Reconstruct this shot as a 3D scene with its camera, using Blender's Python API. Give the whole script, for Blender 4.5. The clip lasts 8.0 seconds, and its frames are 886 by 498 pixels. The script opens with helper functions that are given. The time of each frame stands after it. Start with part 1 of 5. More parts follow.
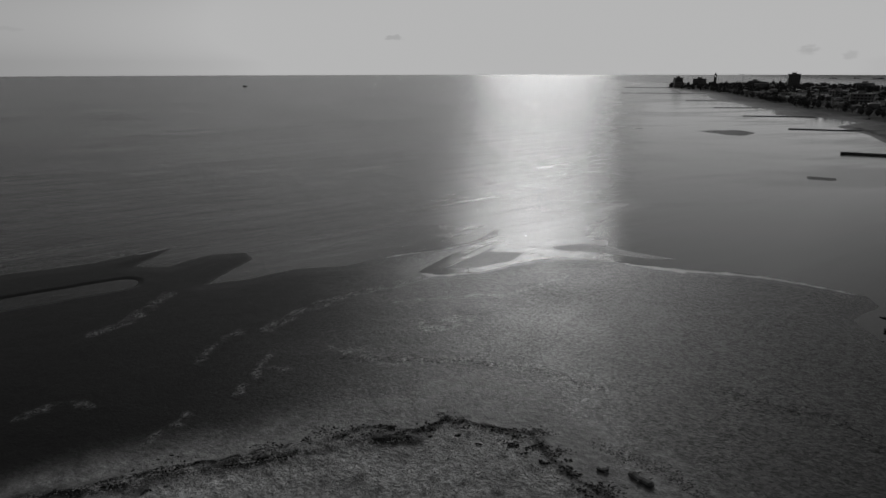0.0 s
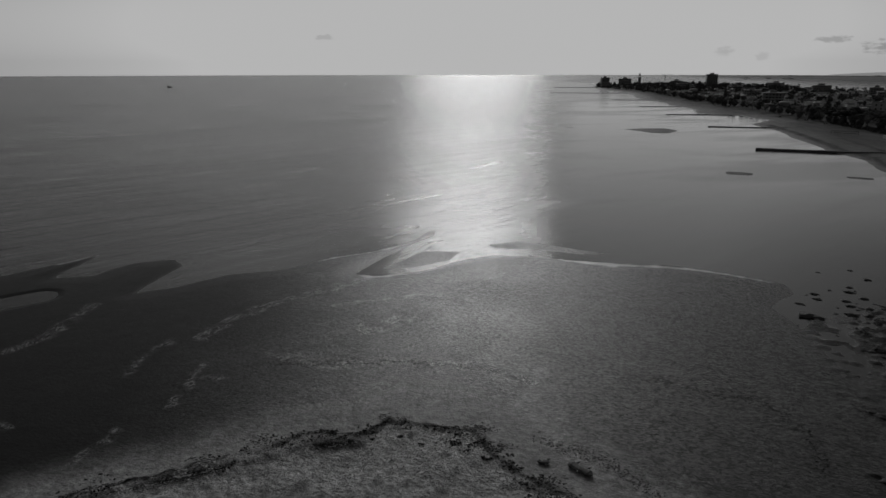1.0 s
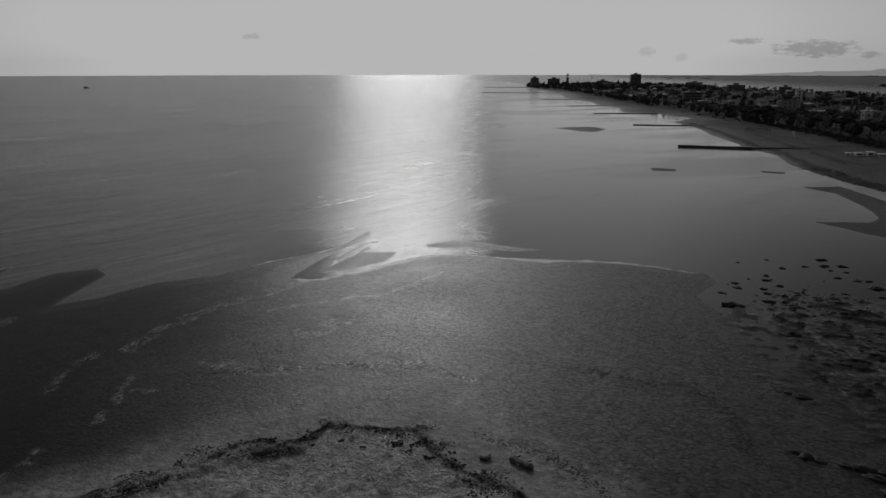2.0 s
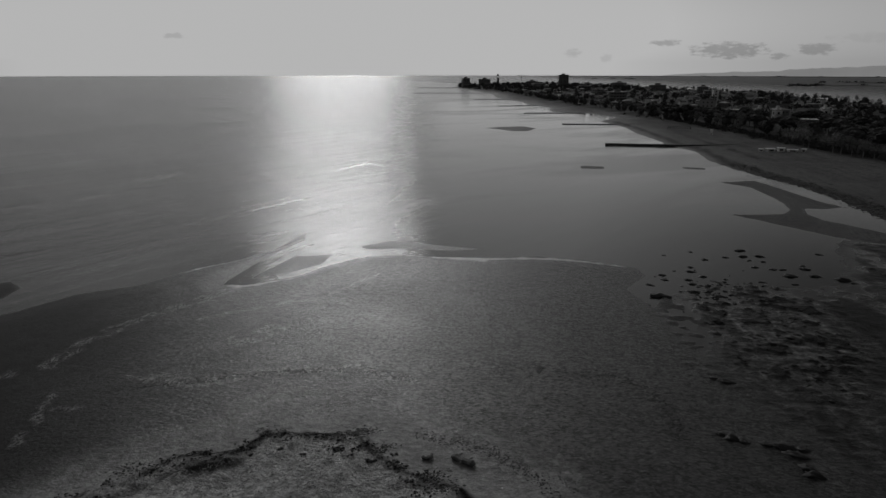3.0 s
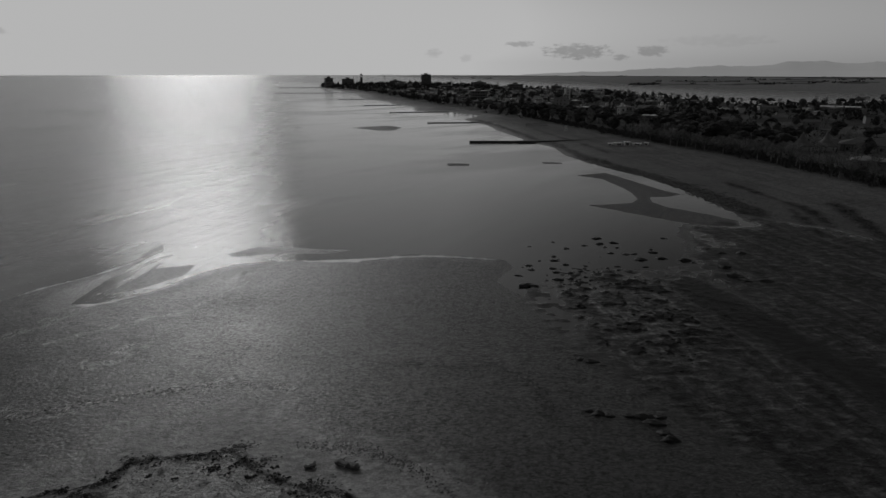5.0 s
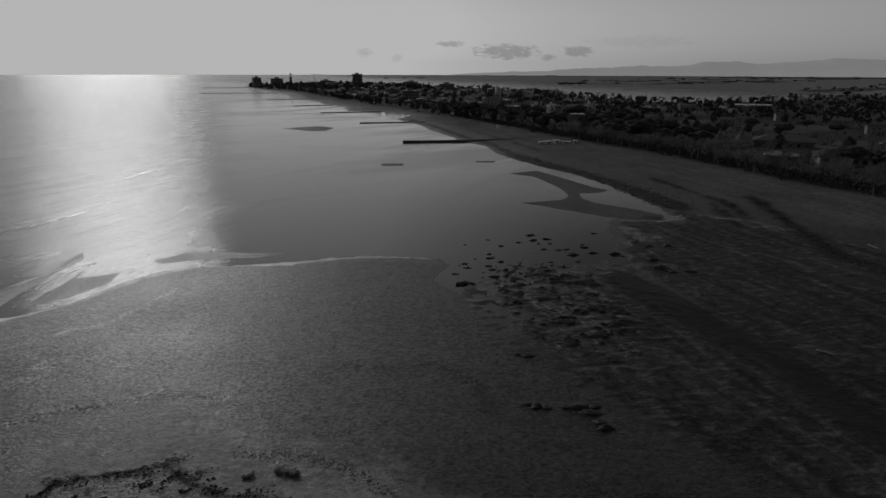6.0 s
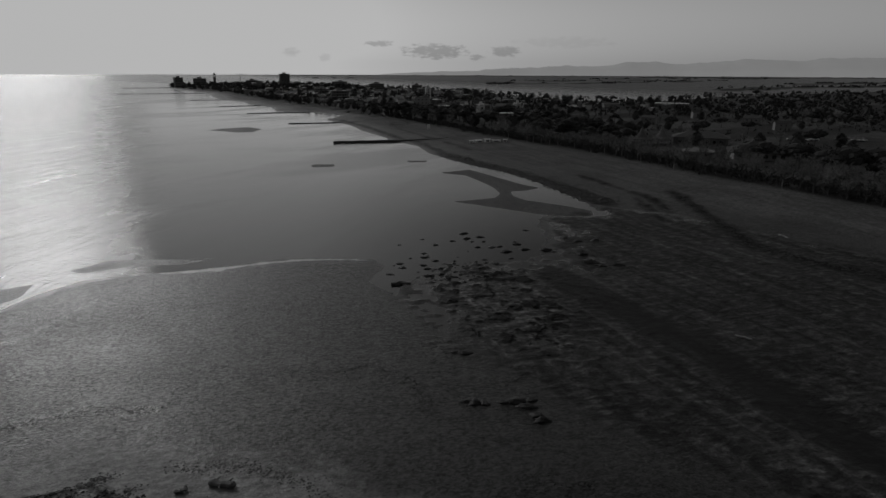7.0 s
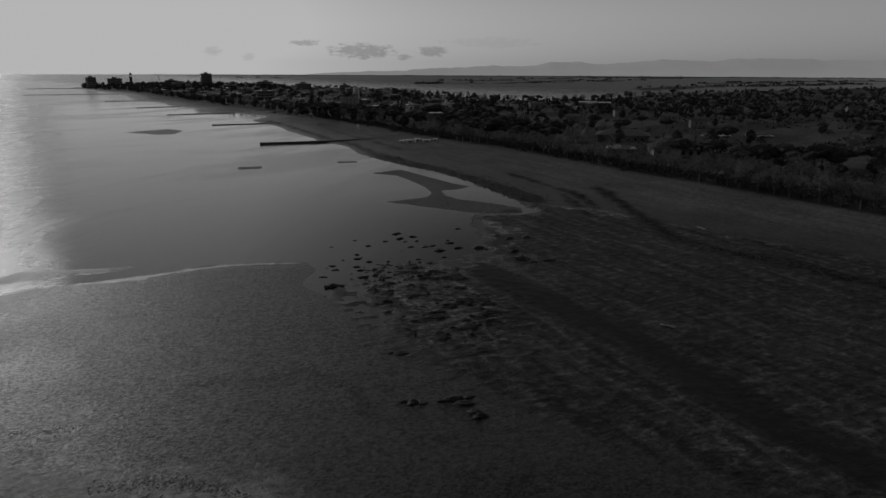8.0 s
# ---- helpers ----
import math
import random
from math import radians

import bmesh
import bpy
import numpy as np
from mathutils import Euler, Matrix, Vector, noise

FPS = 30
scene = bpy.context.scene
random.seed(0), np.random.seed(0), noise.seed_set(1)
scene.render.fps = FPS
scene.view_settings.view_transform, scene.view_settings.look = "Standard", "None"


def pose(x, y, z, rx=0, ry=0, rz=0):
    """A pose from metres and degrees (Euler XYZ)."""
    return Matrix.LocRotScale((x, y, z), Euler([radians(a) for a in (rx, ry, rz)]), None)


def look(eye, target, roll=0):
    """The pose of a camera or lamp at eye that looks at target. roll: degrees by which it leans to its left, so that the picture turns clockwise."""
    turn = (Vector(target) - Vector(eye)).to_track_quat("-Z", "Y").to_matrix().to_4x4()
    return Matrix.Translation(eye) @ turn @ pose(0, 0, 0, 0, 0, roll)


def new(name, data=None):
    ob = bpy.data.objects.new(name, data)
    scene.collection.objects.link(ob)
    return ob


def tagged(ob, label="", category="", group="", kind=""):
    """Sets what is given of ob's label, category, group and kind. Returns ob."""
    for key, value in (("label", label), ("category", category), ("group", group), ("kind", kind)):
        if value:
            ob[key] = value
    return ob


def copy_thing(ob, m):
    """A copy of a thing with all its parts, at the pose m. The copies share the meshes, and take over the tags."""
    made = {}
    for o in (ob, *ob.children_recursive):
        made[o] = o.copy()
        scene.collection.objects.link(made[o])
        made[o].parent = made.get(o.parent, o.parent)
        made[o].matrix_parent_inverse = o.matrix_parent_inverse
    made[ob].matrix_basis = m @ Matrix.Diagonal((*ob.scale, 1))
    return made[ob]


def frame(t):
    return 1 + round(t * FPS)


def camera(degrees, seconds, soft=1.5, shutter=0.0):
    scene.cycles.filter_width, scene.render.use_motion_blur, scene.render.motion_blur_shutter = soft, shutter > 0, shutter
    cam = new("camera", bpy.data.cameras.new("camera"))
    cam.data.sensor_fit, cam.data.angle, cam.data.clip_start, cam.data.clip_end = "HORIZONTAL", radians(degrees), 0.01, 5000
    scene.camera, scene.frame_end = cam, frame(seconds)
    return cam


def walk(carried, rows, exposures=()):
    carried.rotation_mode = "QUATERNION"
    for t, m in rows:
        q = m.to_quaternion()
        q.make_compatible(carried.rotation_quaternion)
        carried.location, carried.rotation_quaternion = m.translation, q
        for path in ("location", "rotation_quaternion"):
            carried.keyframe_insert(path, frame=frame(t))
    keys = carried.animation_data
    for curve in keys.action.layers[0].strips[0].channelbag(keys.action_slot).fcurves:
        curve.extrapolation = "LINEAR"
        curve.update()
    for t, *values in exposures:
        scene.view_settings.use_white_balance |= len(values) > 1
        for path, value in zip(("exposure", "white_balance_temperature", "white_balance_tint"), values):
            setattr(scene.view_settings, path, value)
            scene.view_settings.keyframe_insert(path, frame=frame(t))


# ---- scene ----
# The camera hovers 35 m above the tidal flat and turns slowly to its right.
cam = camera(69.82, 8.0)
EYE = 35.0
TURNS = [  # seconds, yaw, pitch, roll
    (0.0, 0.000, -15.747, 0.095),
    (0.5, -2.916, -15.727, 0.078),
    (1.0, -5.851, -15.736, 0.060),
    (1.5, -8.799, -15.748, 0.042),
    (3.0, -17.722, -15.692, 0.005),
    (3.5, -20.676, -15.697, 0.012),
    (4.0, -23.656, -15.708, -0.008),
    (4.5, -26.625, -15.710, -0.045),
    (6.0, -35.543, -15.728, -0.145),
    (6.5, -38.584, -15.728, -0.158),
    (7.0, -41.665, -15.729, -0.195),
    (7.5, -44.787, -15.728, -0.208),
    (8.0, -47.908, -15.725, -0.223),
]
walk(cam, [(t, pose(0, 0, EYE, 90 + pitch, roll, yaw)) for t, yaw, pitch, roll in TURNS])

# ---- light ----
SUN_AZ, SUN_EL = 8.7, 23.5
scene.view_settings.exposure = -2.0


class Nodes:
    """Short-hand for building node trees."""

    def __init__(self, tree):
        self.t = tree
        tree.nodes.clear()

    def n(self, kind, **kw):
        node = self.t.nodes.new(kind)
        for k, v in kw.items():
            setattr(node, k, v)
        return node

    def put(self, sock, v):
        if isinstance(v, bpy.types.NodeSocket):
            self.t.links.new(v, sock)
        elif v is not None:
            sock.default_value = v

    def m(self, op, a, b=None, c=None, clamp=False):
        node = self.n("ShaderNodeMath", operation=op, use_clamp=clamp)
        for s, v in zip(node.inputs, (a, b, c)):
            self.put(s, v)
        return node.outputs[0]

    def step(self, v, lo, hi):
        node = self.n("ShaderNodeMapRange", interpolation_type="SMOOTHSTEP")
        self.put(node.inputs[0], v)
        self.put(node.inputs[1], lo)
        self.put(node.inputs[2], hi)
        return node.outputs[0]

    def lerp(self, f, a, b):
        node = self.n("ShaderNodeMix", data_type="FLOAT")
        self.put(node.inputs[0], f)
        self.put(node.inputs[2], a)
        self.put(node.inputs[3], b)
        return node.outputs[0]

    def noise(self, vec, scale, detail=3.0, rough=0.55, distort=0.0):
        node = self.n("ShaderNodeTexNoise")
        self.put(node.inputs["Vector"], vec)
        self.put(node.inputs["Scale"], scale)
        self.put(node.inputs["Detail"], detail)
        self.put(node.inputs["Roughness"], rough)
        self.put(node.inputs["Distortion"], distort)
        return node.outputs[0]

    def place(self, vec, loc=(0, 0, 0), rot=0.0, scale=(1, 1, 1)):
        node = self.n("ShaderNodeMapping")
        self.put(node.inputs[0], vec)
        node.inputs[1].default_value = loc
        node.inputs[2].default_value = (0, 0, radians(rot))
        node.inputs[3].default_value = scale
        return node.outputs[0]

    def drawn(self, vec, turn, along, across=1.0):
        """Coordinates in which a pattern is drawn out along a direction, in degrees from the x axis."""
        node = self.n("ShaderNodeMapping", vector_type="TEXTURE")
        self.put(node.inputs[0], vec)
        node.inputs[2].default_value = (0, 0, radians(turn))
        node.inputs[3].default_value = (along, across, 1)
        return node.outputs[0]

    def grey(self, v):
        node = self.n("ShaderNodeCombineColor")
        for s in node.inputs[:3]:
            self.put(s, v)
        return node.outputs[0]

    def attr(self, name):
        return self.n("ShaderNodeAttribute", attribute_name=name).outputs["Fac"]

    def bump(self, height, strength, dist, normal=None):
        node = self.n("ShaderNodeBump")
        self.put(node.inputs["Height"], height)
        self.put(node.inputs["Strength"], strength)
        self.put(node.inputs["Distance"], dist)
        if normal is not None:
            self.put(node.inputs["Normal"], normal)
        return node.outputs[0]

    def surface(self, base, rough, normal=None, ior=1.45, spec=0.5, metal=0.0, emit=None, aniso=None, finish=True):
        b = self.n("ShaderNodeBsdfPrincipled")
        self.put(b.inputs["Base Color"], self.grey(base))
        self.put(b.inputs["Roughness"], rough)
        self.put(b.inputs["IOR"], ior)
        self.put(b.inputs["Specular IOR Level"], spec)
        self.put(b.inputs["Metallic"], metal)
        if normal is not None:
            self.put(b.inputs["Normal"], normal)
        if emit is not None:
            self.put(b.inputs["Emission Color"], (1, 1, 1, 1))
            self.put(b.inputs["Emission Strength"], emit)
        if aniso is not None:
            self.put(b.inputs["Anisotropic"], aniso[0])
            self.put(b.inputs["Tangent"], aniso[1])
        if finish:
            self.finish(b.outputs[0])
        return b.outputs[0]

    def finish(self, shader):
        self.t.links.new(shader, self.n("ShaderNodeOutputMaterial").inputs[0])


def sky_world():
    world = bpy.data.worlds.new("evening_sky")
    scene.world = world
    world.use_nodes = True
    k = Nodes(world.node_tree)
    d = k.n("ShaderNodeTexCoord").outputs["Generated"]
    sep = k.n("ShaderNodeSeparateXYZ")
    k.put(sep.inputs[0], d)
    x, y, z = sep.outputs
    up = k.n("ShaderNodeCombineXYZ")
    k.put(up.inputs[0], x)
    k.put(up.inputs[1], y)
    k.put(up.inputs[2], k.m("MAXIMUM", z, 0.012))
    sky = k.n("ShaderNodeTexSky", sky_type="NISHITA", sun_disc=False)
    sky.sun_elevation, sky.sun_rotation = radians(SUN_EL), radians(SUN_AZ)
    sky.air_density, sky.dust_density, sky.ozone_density, sky.altitude = 1.0, 1.6, 1.0, 35
    k.put(sky.inputs[0], up.outputs[0])
    bw = k.n("ShaderNodeRGBToBW")
    k.put(bw.inputs[0], sky.outputs[0])
    light = k.m("MINIMUM", k.m("MULTIPLY", k.m("POWER", bw.outputs[0], SKY_SOFT), SKY_STRENGTH), SKY_CAP)
    # the sky darkens upwards, less so towards the sun
    toward = k.n("ShaderNodeVectorMath", operation="DOT_PRODUCT")
    k.put(toward.inputs[0], d)
    toward.inputs[1].default_value = (math.sin(radians(SUN_AZ)) * math.cos(radians(SUN_EL)), math.cos(radians(SUN_AZ)) * math.cos(radians(SUN_EL)), math.sin(radians(SUN_EL)))
    light = k.m("MULTIPLY", light, k.lerp(k.step(z, 0.06, 0.30), 1.0, k.lerp(k.step(toward.outputs["Value"], 0.74, 0.985), 0.30, 1.0)))
    # a few small low clouds: azimuth, elevation, half width, half height, darkness
    az = k.m("MULTIPLY", k.m("ARCTAN2", x, y), 57.2958)
    el = k.m("MULTIPLY", k.m("ARCSINE", z), 57.2958)
    flat = k.n("ShaderNodeCombineXYZ")
    k.put(flat.inputs[0], az)
    k.put(flat.inputs[1], k.m("MULTIPLY", el, 2.6))
    lump = k.noise(flat.outputs[0], 1.35, 4.0, 0.58)
    shade = None
    for a, e, w, h, dark in ((36.2, 2.2, 1.3, 0.33, 0.30), (41.0, 1.55, 3.2, 0.75, 0.34), (47.0, 1.55, 1.5, 0.5, 0.30), (44.6, 1.05, 0.8, 0.32, 0.28),
                             (28.8, 1.45, 0.8, 0.45, 0.16), (31.6, 1.0, 0.6, 0.4, 0.12), (-4.2, 2.65, 1.0, 0.28, 0.17), (52.0, 2.3, 4.5, 0.5, 0.07), (-33.0, 2.9, 1.2, 0.2, 0.06)):
        qx = k.m("DIVIDE", k.m("SUBTRACT", az, a), w)
        qy = k.m("DIVIDE", k.m("SUBTRACT", el, e), h)
        r = k.m("ADD", k.m("MULTIPLY", qx, qx), k.m("MULTIPLY", qy, qy))
        body = k.m("SUBTRACT", k.m("MULTIPLY_ADD", lump, 3.2, -0.75), r)
        c = k.m("MULTIPLY", k.step(body, -0.15, 0.75), dark)
        shade = c if shade is None else k.m("MAXIMUM", shade, c)
    light = k.m("MULTIPLY", light, k.m("SUBTRACT", 1.0, shade))
    bg = k.n("ShaderNodeBackground")
    k.put(bg.inputs[0], k.grey(light))
    out = k.n("ShaderNodeOutputWorld")
    k.t.links.new(bg.outputs[0], out.inputs[0])


SKY_STRENGTH, SKY_SOFT, SKY_CAP = 0.50, 0.52, 1.84
sky_world()
sun = new("sun", bpy.data.lights.new("sun", "SUN"))
sun.data.energy, sun.data.angle = 1.95, radians(12)
sun.matrix_basis = look((0, 0, 0), (-math.sin(radians(SUN_AZ)) * math.cos(radians(SUN_EL)), -math.cos(radians(SUN_AZ)) * math.cos(radians(SUN_EL)), -math.sin(radians(SUN_EL))))


# ---- materials ----
def material(name):
    mat = bpy.data.materials.new(name)
    mat.use_nodes = True
    k = Nodes(mat.node_tree)
    return mat, k, k.n("ShaderNodeNewGeometry").outputs["Position"]


def simple(name, base, rough=0.8, vary=0.25, scale=1.5, bump=0.02, spec=0.3, per_object=0.0, metal=0.0):
    """A plain surface with mottling at two scales, relief and, if asked, a shade of its own for each object."""
    mat, k, _ = material(name)
    pos = k.n("ShaderNodeTexCoord").outputs["Object"]
    a = k.noise(pos, scale, 5)
    b = k.noise(pos, scale * 9, 3)
    f = k.m("ADD", k.m("MULTIPLY_ADD", a, 1.4 * vary, 1 - 0.7 * vary), k.m("MULTIPLY_ADD", b, 0.8 * vary, -0.4 * vary))
    if per_object:
        f = k.m("MULTIPLY", f, k.m("MULTIPLY_ADD", k.n("ShaderNodeObjectInfo").outputs["Random"], 2 * per_object, 1 - per_object))
    k.surface(k.m("MULTIPLY", f, base), rough, k.bump(k.m("ADD", a, b), 0.6, bump), spec=spec, metal=metal)
    return mat


def leafy(name, base, vary=0.5):
    """Foliage and twigs: each leaf clump has its own shade."""
    mat, k, pos = material(name)
    r = k.n("ShaderNodeNewGeometry").outputs["Random Per Island"]
    o = k.n("ShaderNodeObjectInfo").outputs["Random"]
    f = k.m("ADD", k.m("MULTIPLY_ADD", r, vary, 1 - vary / 2), k.m("MULTIPLY_ADD", o, 0.5, -0.25))
    k.surface(k.m("MULTIPLY", f, base), 0.85, spec=0.2)
    return mat


def water_material():
    mat, k, pos = material("sea_water")
    sep = k.n("ShaderNodeSeparateXYZ")
    k.put(sep.inputs[0], pos)
    # calm shallows lie in the bight, the open sea is ruffled
    bend = k.noise(pos, 0.006, 3)
    ruffle = k.noise(k.drawn(pos, -8, 1.7), 0.30, 4, 0.7)
    bearing = k.m("DIVIDE", sep.outputs[0], k.m("MAXIMUM", sep.outputs[1], 20))
    side = k.m("ADD", bearing, k.m("MULTIPLY_ADD", ruffle, 0.10, -0.05))
    calm = k.m("MULTIPLY", k.step(side, 0.22, 0.34), k.step(k.m("ADD", sep.outputs[0], k.m("MULTIPLY", bend, 80)), 700, 540))
    slick = k.step(k.noise(k.drawn(pos, 12, 2.6), 0.018, 4, 0.6, 0.6), 0.42, 0.66)
    crest = k.step(k.noise(k.drawn(pos, 36, 7.0), 0.11, 5, 0.62, 0.5), 0.34, 0.66)
    swell = k.n("ShaderNodeTexWave", wave_type="BANDS", bands_direction="Y")
    k.put(swell.inputs["Vector"], k.drawn(pos, 36, 1.0))
    k.put(swell.inputs["Scale"], 0.03)
    k.put(swell.inputs["Distortion"], 14.0)
    k.put(swell.inputs["Detail"], 4.0)
    k.put(swell.inputs["Detail Scale"], 0.5)
    chop = k.noise(k.drawn(pos, 36, 3.3), 0.7, 4, 0.6)
    fine = k.noise(k.drawn(pos, 20, 1.8), 4.0, 3, 0.6)
    glint = k.step(k.noise(k.drawn(pos, -8, 2.4), 1.5, 2.0, 0.6), 0.60, 0.68)
    open_sea = k.lerp(k.step(bearing, -0.40, 0.02), 0.46, 0.16)
    h = k.m("ADD", k.m("MULTIPLY", k.m("ADD", swell.outputs["Fac"], k.m("MULTIPLY", crest, 3.2)), open_sea), k.m("ADD", k.m("MULTIPLY", chop, 0.22), k.m("MULTIPLY", fine, 0.15)))
    # the water lies flatter close to the flat
    reach = k.m("ADD", k.m("POWER", k.m("ADD", k.m("MULTIPLY", sep.outputs[0], sep.outputs[0]), k.m("MULTIPLY", sep.outputs[1], sep.outputs[1])), 0.5), k.m("MULTIPLY_ADD", k.noise(k.drawn(pos, 30, 3.0), 0.06, 3), 50, -25))
    near = k.m("MULTIPLY", k.step(reach, 150, 112), k.step(bearing, 0.10, -0.05))
    lively = k.m("MULTIPLY", k.lerp(calm, 1.0, 0.075), k.lerp(near, 1.0, 0.12))
    nrm = k.bump(h, 1.0, k.m("MULTIPLY", lively, k.lerp(slick, 0.30, 0.46)))
    rough = k.lerp(slick, 0.145, 0.16)
    wide = k.lerp(calm, k.lerp(crest, 0.27, 0.39), k.lerp(slick, 0.08, 0.21))
    wide = k.lerp(near, wide, 0.17)
    wide = k.lerp(k.step(sep.outputs[1], 500, 1100), wide, k.m("MAXIMUM", wide, 0.22))
    lagoon = k.step(k.m("SUBTRACT", sep.outputs[0], k.m("MULTIPLY", sep.outputs[1], 0.3)), 480, 1000)
    wide, rough = k.lerp(lagoon, wide, 0.46), k.lerp(lagoon, rough, 0.28)
    # the wavelets are long-crested: the glitter path stays narrow and runs far
    along = k.n("ShaderNodeCombineXYZ")
    along.inputs[0].default_value, along.inputs[1].default_value = math.sin(radians(SUN_AZ)), math.cos(radians(SUN_AZ))
    sparkle = k.bump(k.m("ADD", k.m("MULTIPLY", chop, 0.05), k.m("MULTIPLY", k.m("ADD", glint, k.m("MULTIPLY", fine, 0.3)), GLINT)), 1.0, k.m("MULTIPLY", lively, 0.07))
    narrow = k.surface(0.022, rough, sparkle, ior=1.333, spec=0.37, aniso=(0.97, along.outputs[0]), finish=False)
    broad = k.surface(0.022, wide, nrm, ior=1.333, spec=0.5, finish=False)
    mix = k.n("ShaderNodeMixShader")
    k.put(mix.inputs[0], k.lerp(calm, 0.30, 0.95))
    k.put(mix.inputs[1], narrow)
    k.put(mix.inputs[2], broad)
    k.finish(mix.outputs[0])
    return mat


GLINT = 2.2


def ground_material():
    mat, k, pos = material("tidal_sand")
    wet, shell, wrack, inland, foam_glint, mud, edge, film, pool, clump, gap = (k.attr(a) for a in ("wet", "shell", "wrack", "inland", "foam_glint", "mud", "edge", "film", "pool", "clump", "gap"))
    big = k.noise(pos, 0.05, 5, 0.6)
    mid = k.noise(pos, 0.5, 5, 0.65)
    grain = k.noise(pos, 4.0, 4, 0.7)
    # drawn-out streaks left by the ebb on the mud
    streak = k.noise(k.drawn(pos, 70, 8.0), 0.42, 5, 0.6, 0.35)
    lumps = k.noise(k.drawn(pos, -25, 1.9), 0.8, 6, 0.68, 0.3)
    tex = k.m("ADD", k.m("MULTIPLY_ADD", big, 1.0, 0.5), k.m("MULTIPLY_ADD", mid, 0.9, -0.45))
    speck = k.noise(k.drawn(pos, -32, 1.5), 1.5, 4, 0.75)
    tex = k.m("MULTIPLY", tex, k.m("MULTIPLY", k.m("MULTIPLY_ADD", grain, 1.1, 0.45), k.m("MAXIMUM", k.m("MULTIPLY_ADD", speck, 2.6, -0.3), 0.3)))
    # tracks and tide lines drawn out along the beach
    lines = k.noise(k.drawn(pos, 68, 9.0), 0.32, 5, 0.62, 0.3)
    ashore = k.m("MULTIPLY", k.step(wet, 0.62, 0.45), k.step(shell, 0.4, 0.1))
    tex = k.m("MULTIPLY", tex, k.lerp(ashore, 1.0, k.m("MULTIPLY_ADD", lines, 1.1, 0.45)))
    mtex = k.m("ADD", k.m("MULTIPLY_ADD", streak, 1.2, -0.05), k.m("MULTIPLY_ADD", lumps, 2.4, -0.8))
    tex = k.lerp(mud, tex, k.m("MAXIMUM", k.m("MULTIPLY", tex, mtex), 0.25))
    tex = k.m("MULTIPLY", tex, k.m("ADD", 1.0, k.m("MULTIPLY", mud, k.m("SUBTRACT", k.m("ADD", k.m("MULTIPLY", k.step(lumps, 0.50, 0.64), 0.6), k.m("MULTIPLY", k.step(streak, 0.55, 0.66), 0.5)), k.m("MULTIPLY", k.step(streak, 0.52, 0.40), 0.25)))))
    sand = k.lerp(wet, 0.135, 0.043)
    sand = k.lerp(shell, sand, 0.56)
    sand = k.lerp(mud, sand, 0.06)
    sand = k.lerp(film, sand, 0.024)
    plots = k.step(k.noise(k.place(pos, rot=30, scale=(0.25, 1, 1)), 0.03, 3, 0.5), 0.46, 0.6)
    sand = k.lerp(inland, sand, k.lerp(plots, 0.06, 0.11))
    # film darkens the channel and also the shoal towards negative x
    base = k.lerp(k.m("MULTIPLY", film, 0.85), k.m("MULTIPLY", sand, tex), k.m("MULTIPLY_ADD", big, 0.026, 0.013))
    weed = k.m("MULTIPLY", k.step(k.m("ADD", k.m("MULTIPLY", mid, 0.6), k.m("MULTIPLY", grain, 0.5)), 0.42, 0.56), wrack)
    base = k.m("MULTIPLY", base, k.m("MULTIPLY_ADD", gap, 1.3, 1.0))
    base = k.lerp(weed, base, 0.012)
    base = k.lerp(k.m("MULTIPLY", pool, 0.9), base, 0.022)
    base = k.lerp(k.m("MULTIPLY", k.step(k.m("ADD", clump, k.m("MULTIPLY_ADD", grain, 0.8, -0.4)), 0.35, 0.7), 0.9), base, 0.016)
    # broken threads of dried foam; a sun glint is painted pale with them
    warp = k.noise(k.drawn(pos, 50, 1.5), 1.9, 2.5, 0.6, 1.3)
    thread = k.step(k.m("ABSOLUTE", k.m("SUBTRACT", warp, 0.5)), 0.06, 0.012)
    fm = k.m("MULTIPLY", k.m("MULTIPLY", thread, k.step(mid, 0.34, 0.56)), k.m("MULTIPLY", foam_glint, k.step(k.noise(pos, 0.28, 2, 0.5), 0.32, 0.50)))
    base = k.lerp(k.m("MULTIPLY", fm, 0.75), base, 0.40)
    # sun glare on the thin water of the shoal's edge is painted pale
    base = k.lerp(k.m("MULTIPLY", edge, 0.85), base, 0.7)
    ripple = k.noise(k.drawn(pos, -32, 1.5), 2.8, 4, 0.72)
    relief = k.m("ADD", k.m("MULTIPLY", ripple, 0.7), k.m("ADD", k.m("MULTIPLY", mid, 0.6), k.m("MULTIPLY", grain, 0.30)))
    relief = k.lerp(mud, relief, k.m("ADD", relief, k.m("MULTIPLY_ADD", lumps, 1.6, k.m("MULTIPLY", streak, 0.8))))
    rippled = k.step(k.noise(pos, 0.045, 4, 0.6), 0.30, 0.66)
    deep = k.lerp(wet, 0.16, k.lerp(rippled, 0.09, 0.14))
    knobs = k.noise(pos, 1.9, 4, 0.6)
    relief = k.lerp(shell, relief, k.m("ADD", relief, k.m("MULTIPLY", knobs, 1.4)))
    deep = k.lerp(mud, deep, 0.26)
    deep = k.lerp(k.step(shell, 0.5, 0.95), deep, 0.34)
    deep = k.lerp(film, deep, 0.05)
    deep = k.lerp(pool, deep, 0.006)
    nrm = k.bump(relief, 1.0, deep)
    rough = k.lerp(wet, 0.8, k.m("MULTIPLY_ADD", mid, 0.30, 0.24))
    rough = k.lerp(mud, rough, 0.62)
    rough = k.lerp(film, rough, 0.42)
    rough = k.lerp(weed, rough, 0.8)
